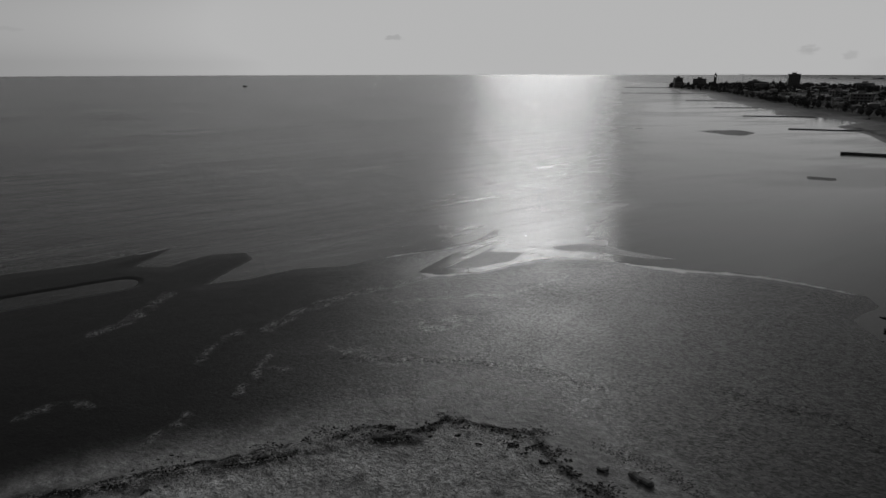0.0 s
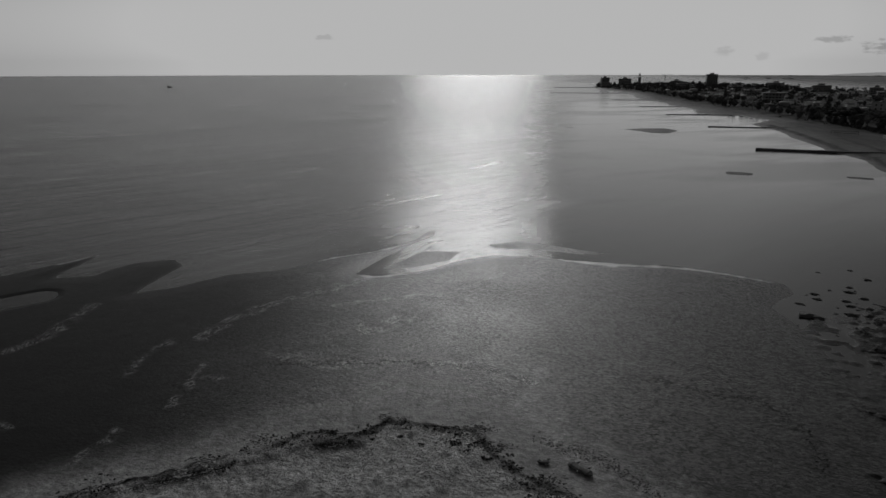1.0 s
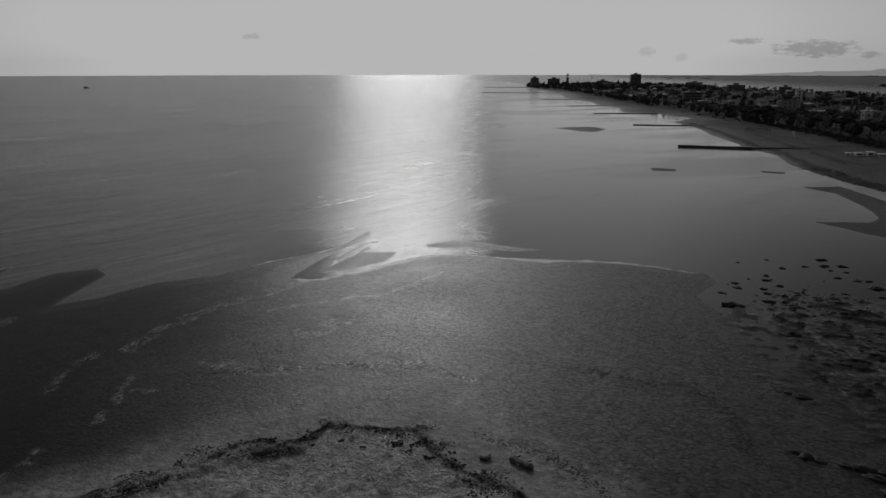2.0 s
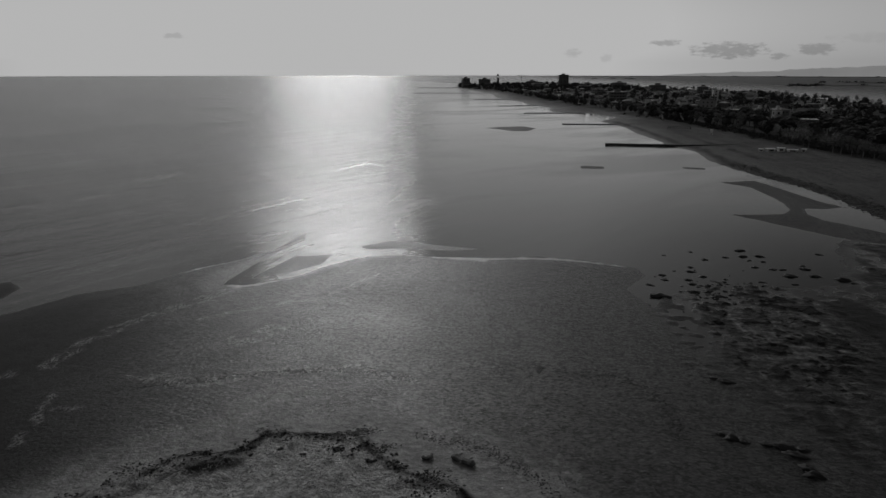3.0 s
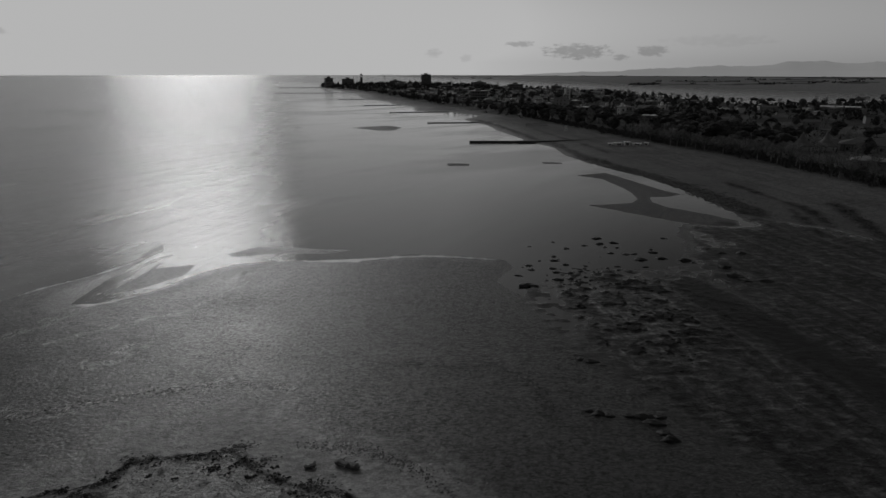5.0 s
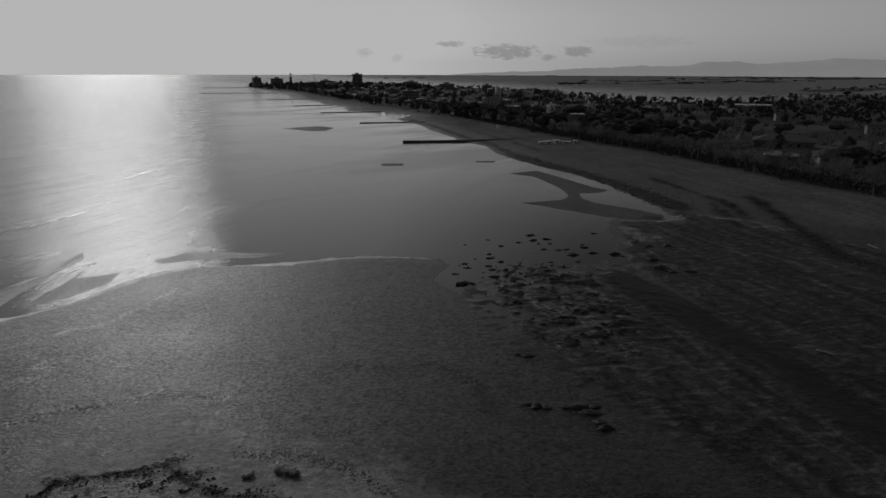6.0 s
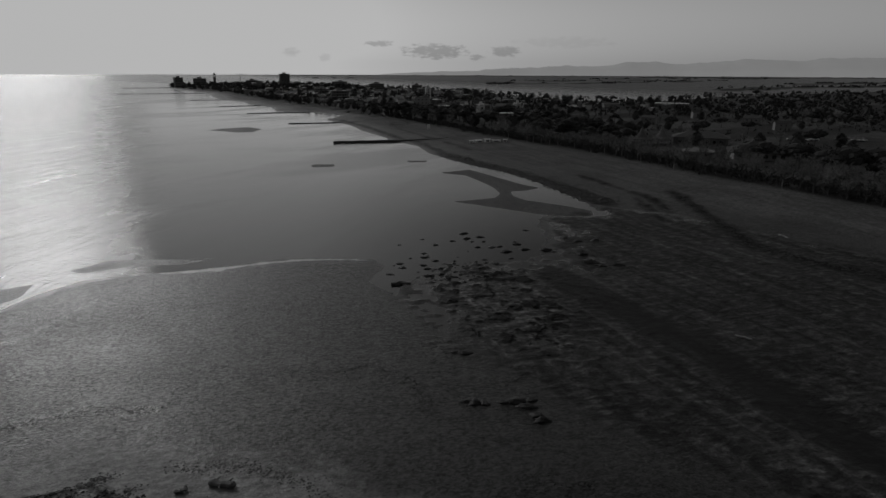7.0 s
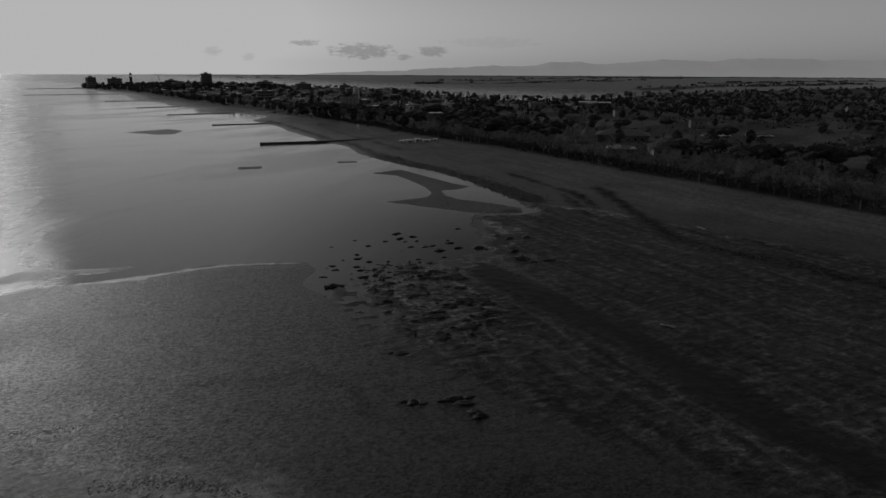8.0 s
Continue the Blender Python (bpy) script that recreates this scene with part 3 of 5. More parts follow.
TIMBER = simple("weathered_timber", 0.07, 0.8, 0.5, 4, 0.02)
WEED = simple("dark_seaweed", 0.018, 0.6, 0.5, 2.5, 0.05, spec=0.4, per_object=0.4)
CLOD = simple("dark_mud_clod", 0.042, 0.6, 0.5, 2.5, 0.06, spec=0.4, per_object=0.4)
SHELL = simple("shell_grit", 0.32, 0.8, 0.6, 3, 0.02)
CANVAS = simple("white_canvas", 0.75, 0.7, 0.1, 1, 0.01)
FRAME = simple("grey_window_paint", 0.3, 0.5, 0.12, 1, 0.005)
PAINT = simple("white_paint", 0.75, 0.5, 0.12, 1, 0.005)
ASPHALT = simple("asphalt", 0.05, 0.85, 0.3, 0.6, 0.01)


# ---- trees ----
def leaf_cards(bm, mid, radii, count, size, rng, flat=0.0):
    """Many small leaf blades scattered through a lobed crown."""
    for _ in range(count):
        u = Vector((rng.gauss(0, 1), rng.gauss(0, 1), rng.gauss(0, 1))).normalized() * rng.uniform(0.45, 1.0) ** 0.6
        p = Vector(mid) + Vector((u.x * radii[0], u.y * radii[1], u.z * radii[2]))
        q = Euler((rng.uniform(0, 6.28) * (1 - flat), rng.uniform(0, 6.28) * (1 - flat), rng.uniform(0, 6.28))).to_matrix()
        s = size * rng.uniform(0.6, 1.4)
        vs = [bm.verts.new(p + q @ Vector(c)) for c in ((-s, -0.4 * s, 0), (s, -0.3 * s, 0.12 * s), (0.7 * s, 0.5 * s, 0), (-0.6 * s, 0.5 * s, 0.15 * s))]
        bm.faces.new(vs)


def bare_tree(seed, tall, spread, lime, twigs=420):
    rng = random.Random(seed)
    root = new("bare_tree")
    bm, tw = bmesh.new(), bmesh.new()
    fork = tall * rng.uniform(0.24, 0.3)
    tube(bm, [(0, 0, -0.2), (0.03, 0, fork * 0.5), (0.05, 0.04, fork)], [0.026 * tall, 0.02 * tall, 0.017 * tall], 7)
    part("trunk", bm, LIME if lime else BARK, root, "limewashed pale lower trunk" if lime else "")
    bm = bmesh.new()
    tips = []
    for i in range(8):
        a, lean = i * 2.4 + rng.uniform(-0.3, 0.3), rng.uniform(0.25, 0.95)
        reach = spread * lean * rng.uniform(0.8, 1.1)
        top = Vector((math.cos(a) * reach, math.sin(a) * reach, tall * (1.0 - 0.28 * lean) * rng.uniform(0.82, 1)))
        start = Vector((0.05, 0.04, fork - 0.1))
        mid = start.lerp(top, 0.5) + Vector((math.cos(a), math.sin(a), 0.3)) * spread * 0.12
        tube(bm, [start, mid, top], [0.011 * tall, 0.006 * tall, 0.002 * tall], 4)
        for _ in range(5):
            f = rng.uniform(0.3, 0.95)
            b = start.lerp(mid, f * 2) if f < 0.5 else mid.lerp(top, f * 2 - 1)
            e = b + Vector((rng.uniform(-1, 1), rng.uniform(-1, 1), rng.uniform(0.2, 1.1))) * spread * 0.4
            tube(bm, [b, b.lerp(e, 0.5) + Vector((0, 0, 0.1)), e], [0.004 * tall, 0.0025 * tall, 0.0012 * tall], 3)
            tips.append((b, e))
    part("limb", bm, BARK, root)
    for _ in range(twigs):
        b, e = rng.choice(tips)
        p = b.lerp(e, rng.uniform(0.2, 1.1))
        d = Vector((rng.gauss(0, 1), rng.gauss(0, 1), rng.gauss(0.5, 0.8))).normalized() * tall * rng.uniform(0.06, 0.15)
        w = d.cross(Vector((rng.gauss(0, 1), rng.gauss(0, 1), rng.gauss(0, 1)))).normalized() * 0.035
        tw.faces.new([tw.verts.new(q) for q in (p - w, p + w, p + d)])
        side = d.cross(w).normalized() * tall * 0.05
        tw.faces.new([tw.verts.new(q) for q in (p + d * 0.4 - w * 0.7, p + d * 0.4 + w * 0.7, p + d * 0.8 + side)])
    part("crown", tw, TWIG, root, "haze of fine leafless twigs")
    return tagged(root, "bare grey tree with a limewashed trunk on the beach edge" if lime else "leafless grey tree with a wide hazy crown", "tree", "trees along the beach" if lime else "bare trees")


def umbrella_pine(seed, tall, wide):
    rng = random.Random(seed)
    root = new("umbrella_pine")
    bm, cr = bmesh.new(), bmesh.new()
    base = tall * 0.55
    tube(bm, [(0, 0, -0.2), (0.15, 0.1, base * 0.6), (0.1, 0.2, base)], [0.03 * tall, 0.022 * tall, 0.018 * tall], 7)
    part("trunk", bm, BARK, root)
    bm = bmesh.new()
    lobes = [(0, 0, tall * 0.82, wide * 0.55)] + [(math.cos(a) * wide * q, math.sin(a) * wide * q, tall * (0.80 - 0.16 * q) + rng.uniform(-0.4, 0.4), wide * rng.uniform(0.3, 0.45))
                                              for a, q in ((i * 0.9 + rng.uniform(-0.2, 0.2), rng.uniform(0.45, 0.78)) for i in range(9))]
    for x, y, z, r in lobes:
        tube(bm, [(0.1, 0.2, base - 0.3), (x * 0.5, y * 0.5, base + (z - base) * 0.4), (x * 0.9, y * 0.9, z - 0.3)], [0.014 * tall, 0.009 * tall, 0.003 * tall], 4)
        blob(cr, (x, y, z), (r * 0.95, r * 0.95, r * 0.5), rng, 2, 0.3)
        leaf_cards(cr, (x, y, z), (r * 1.1, r * 1.1, r * 0.62), 130, 0.26, rng, 0.3)
    part("limb", bm, BARK, root)
    part("crown", cr, NEEDLE, root, "flat-topped crown of dense dark needles")
    return tagged(root, "dark umbrella pine with a broad flat crown", "tree", "umbrella pines")


def evergreen(seed, tall, wide, slim=False):
    rng = random.Random(seed)
    root = new("cypress" if slim else "evergreen_tree")
    bm, cr = bmesh.new(), bmesh.new()
    tube(bm, [(0, 0, -0.2), (0, 0.05, tall * 0.3), (0, 0, tall * 0.6)], [0.025 * tall, 0.02 * tall, 0.008 * tall], 6)
    part("trunk", bm, BARK, root)
    for i in range(7 if slim else 11):
        f = i / (6 if slim else 10)
        a = i * 2.4
        z = tall * (0.22 + 0.68 * f)
        r = wide * (0.55 - 0.3 * f if slim else 0.62 * math.sin(math.pi * (0.2 + 0.68 * f)))
        off = 0 if slim else wide * 0.38 * (1 - abs(2 * f - 0.8) * 0.5)
        c = (math.cos(a) * off, math.sin(a) * off, z)
        blob(cr, c, (r * 0.8, r * 0.8, r * 0.75), rng, 1, 0.35)
        leaf_cards(cr, c, (r, r, r * 0.9), 90, 0.24, rng)
    part("crown", cr, LEAF, root, "ragged dark crown")
    return tagged(root, "slim dark cypress rising over the roofs" if slim else "dense dark evergreen tree among the houses", "tree", "evergreens")


def along(line, step, jitter, rng):
    """Points along a polyline every so many metres."""
    out, rest = [], 0.0
    for a, b in zip(line, line[1:]):
        a, b = Vector(a), Vector(b)
        d = (b - a).length
        while rest < d:
            p = a.lerp(b, rest / d)
            out.append((p.x + rng.uniform(-jitter, jitter), p.y + rng.uniform(-jitter, jitter)))
            rest += step * rng.uniform(0.8, 1.2)
        rest -= d
    return out


rng = random.Random(11)
TAKEN = []  # x, y, radius of what stands on the land


def free(x, y, r):
    return all((x - a) ** 2 + (y - b) ** 2 > (r + q) ** 2 for a, b, q in TAKEN)


limed = [bare_tree(s, 7.2 + 0.4 * s, 2.9, s == 0, 620) for s in range(3)]
bare = [bare_tree(s + 10, 9.5 + s, 4.2, False, 520) for s in range(3)]
pines = [umbrella_pine(s + 20, 9.5 + 0.7 * s, 5.2 + 0.4 * s) for s in range(3)]
greens = [evergreen(s + 30, 8 + s, 3.6 + 0.4 * s) for s in range(3)]
cypresses = [evergreen(40, 12, 2.2, True)]
PROTOS = limed + bare + pines + greens + cypresses
fresh = {id(p): True for p in PROTOS}


def plant(proto, x, y, s=1.0):
    """Place the first tree itself, later ones as copies."""
    rz, sc = rng.uniform(0, 360), s * rng.uniform(0.85, 1.15)
    if fresh.pop(id(proto), None):
        put(proto, x, y, None, rz, (sc, sc, sc))
    else:
        copy_to(proto, x, y, None, rz, (sc, sc, sc))


# ---- buildings ----
def gable_mesh(w, d, z0, rise, over=0.4):
    bm = bmesh.new()
    x, y = w / 2 + over, d / 2 + over
    t = 0.18
    for dz in (0.0, t):
        for q in ((-x, -y, z0 + dz), (x, -y, z0 + dz), (x, y, z0 + dz), (-x, y, z0 + dz), (-x, 0, z0 + rise + dz), (x, 0, z0 + rise + dz)):
            bm.verts.new(q)
    bm.verts.ensure_lookup_table()
    v = bm.verts
    for f in ((6, 7, 11, 10), (8, 9, 10, 11), (1, 0, 4, 5), (3, 2, 5, 4), (0, 1, 7, 6), (2, 3, 9, 8), (0, 6, 10, 4), (3, 4, 10, 9), (1, 5, 11, 7), (2, 8, 11, 5)):
        bm.faces.new([v[i] for i in f])
    return bm


def hip_mesh(w, d, z0, rise, over=0.5):
    bm = bmesh.new()
    x, y, r = w / 2 + over, d / 2 + over, max(0.0, (w - d) / 2)
    top = [bm.verts.new((sx * r if r else sx * 0.2, 0, z0 + rise)) for sx in (-1, 1)]
    a = [bm.verts.new(q) for q in ((-x, -y, z0), (x, -y, z0), (x, y, z0), (-x, y, z0))]
    b = [bm.verts.new(q) for q in ((-x, -y, z0 - 0.2), (x, -y, z0 - 0.2), (x, y, z0 - 0.2), (-x, y, z0 - 0.2))]
    bm.faces.new((a[0], a[1], top[1], top[0]))
    bm.faces.new((a[2], a[3], top[0], top[1]))
    bm.faces.new((a[1], a[2], top[1]))
    bm.faces.new((a[3], a[0], top[0]))
    for i in range(4):
        bm.faces.new((b[i], b[(i + 1) % 4], a[(i + 1) % 4], a[i]))
    bm.faces.new(b[::-1])
    return bm


WINDOW = {}


def add_windows(root, w, d, storeys, floor=2.9, gap=3.0, wide=1.2, tallness=1.3, sides=(0, 1, 2, 3), far=False):
    """Framed windows on the sides of a block; on far blocks each storey's windows are one band."""
    if not WINDOW:
        f, p = bmesh.new(), bmesh.new()
        for lo, hi in (((-0.6, -0.06, -0.65), (-0.5, 0.05, 0.65)), ((0.5, -0.06, -0.65), (0.6, 0.05, 0.65)), ((-0.5, -0.06, 0.55), (0.5, 0.05, 0.65)), ((-0.7, -0.16, -0.75), (0.7, 0.05, -0.65))):
            box(f, lo, hi)
        box(p, (-0.5, -0.02, -0.65), (0.5, 0.04, 0.55))
        WINDOW["frame"], WINDOW["pane"] = mesh_of("window", f, FRAME), mesh_of("pane", p, PANE)
    band = bmesh.new() if far else None
    for side in sides:
        width, depth = (w, d) if side % 2 == 0 else (d, w)
        n = max(1, int((width - 1.0) / gap))
        turn = Matrix.Rotation(side * math.pi / 2, 4, "Z")
        for s in range(storeys):
            for i in range(n):
                u, z = (i - (n - 1) / 2) * gap, 1.5 + floor * s
                if far:
                    box(band, (u - wide / 2, -depth / 2 - 0.03, z - tallness / 2), (u + wide / 2, -depth / 2 + 0.05, z + tallness / 2), turn)
                    continue
                win = new("window", WINDOW["frame"])
                win.parent, win.matrix_basis = root, turn @ Matrix.Translation((u, -depth / 2, z)) @ Matrix.Diagonal((wide / 1.2, 1, tallness / 1.3, 1))
                pane = new("pane", WINDOW["pane"])
                pane.parent = win
    if far:
        tagged(part("window_panes", band, PANE, root), kind="stuff")


def house(seed, w, d, storeys, wall, roof, kind="gable", label="", windows=True):
    r = random.Random(seed)
    root = new("house")
    h = 2.9 * storeys + 0.3
    bm = bmesh.new()
    box(bm, (-w / 2, -d / 2, -0.4), (w / 2, d / 2, h))
    if kind == "gable":
        for sx in (-1, 1):
            vs = [bm.verts.new(q) for q in ((sx * w / 2, -d / 2, h), (sx * w / 2, d / 2, h), (sx * w / 2, 0, h + d * 0.22))]
            bm.faces.new(vs if sx > 0 else vs[::-1])
    part("wall", bm, wall, root)
    if kind == "gable":
        top = part("roof", gable_mesh(w, d, h - 0.1, d * 0.25), roof, root)
    elif kind == "hip":
        top = part("roof", hip_mesh(w, d, h + 0.05, d * 0.2), roof, root)
    else:
        bm = bmesh.new()
        box(bm, (-w / 2 - 0.3, -d / 2 - 0.3, h), (w / 2 + 0.3, d / 2 + 0.3, h + 0.25))
        box(bm, (-w / 2 - 0.3, -d / 2 - 0.3, h + 0.25), (w / 2 + 0.3, -d / 2 - 0.1, h + 0.6))
        box(bm, (-w / 2 - 0.3, d / 2 + 0.1, h + 0.25), (w / 2 + 0.3, d / 2 + 0.3, h + 0.6))
        top = part("roof", bm, roof, root)
    bm = bmesh.new()
    cx = w * r.uniform(-0.3, 0.3)
    box(bm, (cx - 0.35, 0.4, h), (cx + 0.35, 1.1, h + d * 0.25 + 0.7), bevel=0.04)
    box(bm, (cx - 0.45, 0.3, h + d * 0.25 + 0.7), (cx + 0.45, 1.2, h + d * 0.25 + 0.85))
    part("chimney", bm, WALLS[1], top)
    if windows:
        add_windows(root, w, d, storeys, sides=(0, 1), gap=3.4)
        bm = bmesh.new()
        box(bm, (w * 0.5 - 2.0, -d / 2 - 0.05, 0), (w * 0.5 - 1.0, -d / 2 + 0.1, 2.1), bevel=0.02)
        part("door", bm, TIMBER, root)
    return tagged(root, label or "small house with a pitched dark tile roof", "house", "houses of the seaside town")


def block(name, w, d, storeys, wall, label, balconies=True, floor=3.0, gap=3.2, far=True):
    """A flat-roofed block of flats or hotel with balcony slabs and roof plant."""
    root = new(name)
    h = floor * storeys + 0.5
    bm = bmesh.new()
    box(bm, (-w / 2, -d / 2, -0.5), (w / 2, d / 2, h))
    part("wall", bm, wall, root)
    bm = bmesh.new()
    box(bm, (-w / 2 - 0.4, -d / 2 - 0.4, h), (w / 2 + 0.4, d / 2 + 0.4, h + 0.5), bevel=0.05)
    roof = part("roof", bm, ROOFS[1], root)
    bm = bmesh.new()
    box(bm, (-w * 0.18, -d * 0.2, h + 0.5), (w * 0.15, d * 0.22, h + 3.0), bevel=0.05)
    part("lift_house", bm, wall, roof)
    add_windows(root, w, d, storeys, floor, gap, wide=1.7, tallness=1.7, far=far)
    if balconies:
        for s in range(1, storeys):
            bm = bmesh.new()
            box(bm, (-w / 2 + 0.4, -d / 2 - 1.3, floor * s - 0.1), (w / 2 - 0.4, -d / 2 - 0.003, floor * s + 0.06))
            box(bm, (-w / 2 + 0.4, -d / 2 - 1.3, floor * s + 0.06), (w / 2 - 0.4, -d / 2 - 1.2, floor * s + 0.95))
            part("balcony", bm, WALLS[0], root)
    return tagged(root, label, "building")


def facing(x, y, extra=0.0):
    """Turn that points a thing's front towards the open flat."""
    return -math.degrees(math.atan2(x, y)) + extra


def stand(ob, x, y, r, turn=0.0):
    TAKEN.append((x, y, r))
    return put(ob, x, y, None, facing(x, y, turn))


stand(block("hotel_tower", 21, 18, 8, WALLS[1], "tall dark flat-roofed hotel tower above the trees", False), 694, 1300, 16, 8)
stand(block("seafront_hotel", 15, 14, 6, WALLS[1], "grey seafront hotel block near the point", True), 462, 1290, 18, 14)
stand(block("seafront_hotel", 24, 15, 5, WALLS[1], "stepped pale hotel block among trees on the point", True), 520, 1330, 18, -8)
stand(block("apartment_block", 20, 12, 3, WALLS[1], "wide grey apartment block behind the beach", True), 426, 664, 19, 5)
stand(block("apartment_block", 26, 14, 3, WALLS[1], "long dark apartment block on the far skyline", False), 700, 968, 20, 10)
stand(block("apartment_block", 16, 13, 3, WALLS[1], "dark apartment block beside tall trees", False), 690, 840, 14, -6)
stand(block("white_tower_house", 6, 6, 4, WALLS[2], "slim white tower house among low roofs", False, gap=2.8), 520, 612, 8, 18)
for x, y in ((355, 371), (364, 364), (405, 362)):
    stand(block("white_villa", 5, 5, 2, WALLS[2], "slim white two-storey villa facing the pines", True, gap=2.2, far=False), x, y, 8, 25)
for x, y, w, s in ((560, 1150, 22, 3), (610, 1060, 22, 2), (520, 860, 20, 2), (640, 760, 22, 2), (760, 1180, 26, 3), (590, 1240, 20, 4)):
    stand(block("apartment_block", w, 13, s, WALLS[rng.randrange(2)], "flat-roofed grey apartment block in the town", s > 4), x, y, 16, rng.uniform(-30, 30))


def campanile():
    root = new("church_tower")
    bm = bmesh.new()
    box(bm, (-2.6, -2.6, -0.5), (2.6, 2.6, 18))
    box(bm, (-2.9, -2.9, 18), (2.9, 2.9, 18.6))
    for sx in (-1, 1):
        for sy in (-1, 1):
            box(bm, (sx * 2.2 - 0.4, sy * 2.2 - 0.4, 18.6), (sx * 2.2 + 0.4, sy * 2.2 + 0.4, 22))
    part("wall", bm, WALLS[1], root)
    part("spire", hip_mesh(5.2, 5.2, 22, 5), ROOFS[0], root)
    return tagged(root, "slender dark church tower with a pointed spire", "church tower")


stand(campanile(), 558, 1347, 6)


def mast():
    root = new("tower_crane")
    bm = bmesh.new()
    for i in range(12):
        box(bm, (-0.6, -0.6, i * 1.9), (-0.45, -0.45, i * 1.9 + 1.9))
        box(bm, (0.45, -0.6, i * 1.9), (0.6, -0.45, i * 1.9 + 1.9))
        box(bm, (-0.6, 0.4, i * 1.9), (-0.4, 0.6, i * 1.9 + 1.9))
        box(bm, (0.4, 0.4, i * 1.9), (0.6, 0.6, i * 1.9 + 1.9))
        box(bm, (-0.6, -0.6, i * 1.9), (0.6, 0.6, i * 1.9 + 0.15))
    part("mast", bm, TIMBER, root)
    bm = bmesh.new()
    box(bm, (-8, -0.25, 22.8), (18, 0.25, 23.2))
    box(bm, (-8, -0.6, 22), (-6, 0.6, 22.8))
    part("jib", bm, TIMBER, root)
    return tagged(root, "thin lattice crane above the town trees", "crane")


stand(mast(), 657, 1440, 3, 20)


def tent(w, h):
    root = new("peaked_pavilion")
    bm = bmesh.new()
    n = 12
    top = bm.verts.new((0, 0, h))
    rows_ = [[bm.verts.new((math.cos(2 * math.pi * i / n) * w * f, math.sin(2 * math.pi * i / n) * w * f, z)) for i in range(n)] for f, z in ((0.09, h * 0.9), (0.3, h * 0.62), (0.62, h * 0.42), (1.0, 2.6), (1.0, 2.2))]
    for i in range(n):
        j = (i + 1) % n
        bm.faces.new((top, rows_[0][i], rows_[0][j]))
        for a, b in zip(rows_, rows_[1:]):
            bm.faces.new((a[i], b[i], b[j], a[j]))
    part("canopy", bm, WALLS[1], root, "steep grey conical roof")
    for i in range(8):
        bm = bmesh.new()
        a = i * math.pi / 4
        tube(bm, [(math.cos(a) * w * 0.92, math.sin(a) * w * 0.92, -0.2), (math.cos(a) * w * 0.92, math.sin(a) * w * 0.92, 2.6)], [0.12, 0.1], 6)
        part("post", bm, TIMBER, root)
    return tagged(root, "pavilion with a steep peaked pale roof among bare trees", "pavilion", "peaked pavilions")


stand(tent(4.6, 8.5), 271, 163.5, 5)
stand(tent(4.6, 9.0), 278.5, 157.5, 5)


def hall(w, d, h, rise, wall, roof, label):
    root = new("low_hall")
    bm = bmesh.new()
    box(bm, (-w / 2, -d / 2, -0.4), (w / 2, d / 2, h))
    part("wall", bm, wall, root)
    part("roof", hip_mesh(w, d, h + 0.1, rise, 1.0), roof, root)
    for i in range(int(w / 3)):
        bm = bmesh.new()
        x = (i - (int(w / 3) - 1) / 2) * 3
        box(bm, (x - 0.12, -d / 2 - 0.8, -0.3), (x + 0.12, -d / 2 - 0.56, h), bevel=0.02)
        part("post", bm, TIMBER, root)
    add_windows(root, w, d, 1, sides=(0,), wide=1.8, tallness=1.6)
    return tagged(root, label, "hall")


stand(hall(24, 13, 3.2, 2.6, WALLS[1], ROOFS[0], "long low hall with a hipped roof and posts"), 296, 147, 13)
stand(hall(20, 15, 3.0, 3.6, WALLS[0], ROOFS[0], "beach hall with a big dark hipped roof and white front"), 262, 106, 13, 12)
stand(hall(10, 7, 2.8, 1.2, WALLS[1], ROOFS[1], "small service hall with a pale low roof"), 245, 122, 7)
for x, y, w, d, h, n in ((352, 318, 38, 9, 3.4, 3), (362, 340, 24, 8, 3.4, 7), (575, 318, 30, 12, 3.6, -6)):
    root = new("shed")
    bm = bmesh.new()
    box(bm, (-w / 2, -d / 2, -0.4), (w / 2, d / 2, h))
    part("wall", bm, WALLS[1], root)
    part("roof", gable_mesh(w, d, h, d * 0.05), ROOFS[2], root, "pale sheet roof")
    add_windows(root, w, d, 1, sides=(0,), gap=5)
    stand(tagged(root, "long low shed with a pale sheet roof", "shed", "sheds"), x, y, max(w, d) * 0.45, n)


def kiosk(w, d, h, label):
    root = new("beach_kiosk")
    bm = bmesh.new()
    box(bm, (-w / 2, -d / 2, -0.2), (w / 2, d / 2, h), bevel=0.03)
    part("wall", bm, PAINT, root)
    bm = bmesh.new()
    box(bm, (-w / 2 - 0.4, -d / 2 - 0.7, h), (w / 2 + 0.4, d / 2 + 0.4, h + 0.15), bevel=0.03)
    part("roof", bm, ROOFS[2], root)
    bm = bmesh.new()
    box(bm, (-w * 0.3, -d / 2 - 0.04, 0.3), (w * 0.3, -d / 2 + 0.06, h * 0.8))
    part("shutter", bm, TIMBER, root)
    return tagged(root, label, "kiosk", "beach kiosks")


for i, (x, y, w) in enumerate(((219, 225, 1.5), (221.5, 222.5, 3.2), (225.8, 220.8, 2.4), (228, 216.8, 3.6), (232.5, 215, 1.4))):
    stand(kiosk(w, 2.6, 0.95 + 0.25 * (i % 3), "small white beach hut on dry sand by the trees"), x, y, 2, rng.uniform(-35, 35))


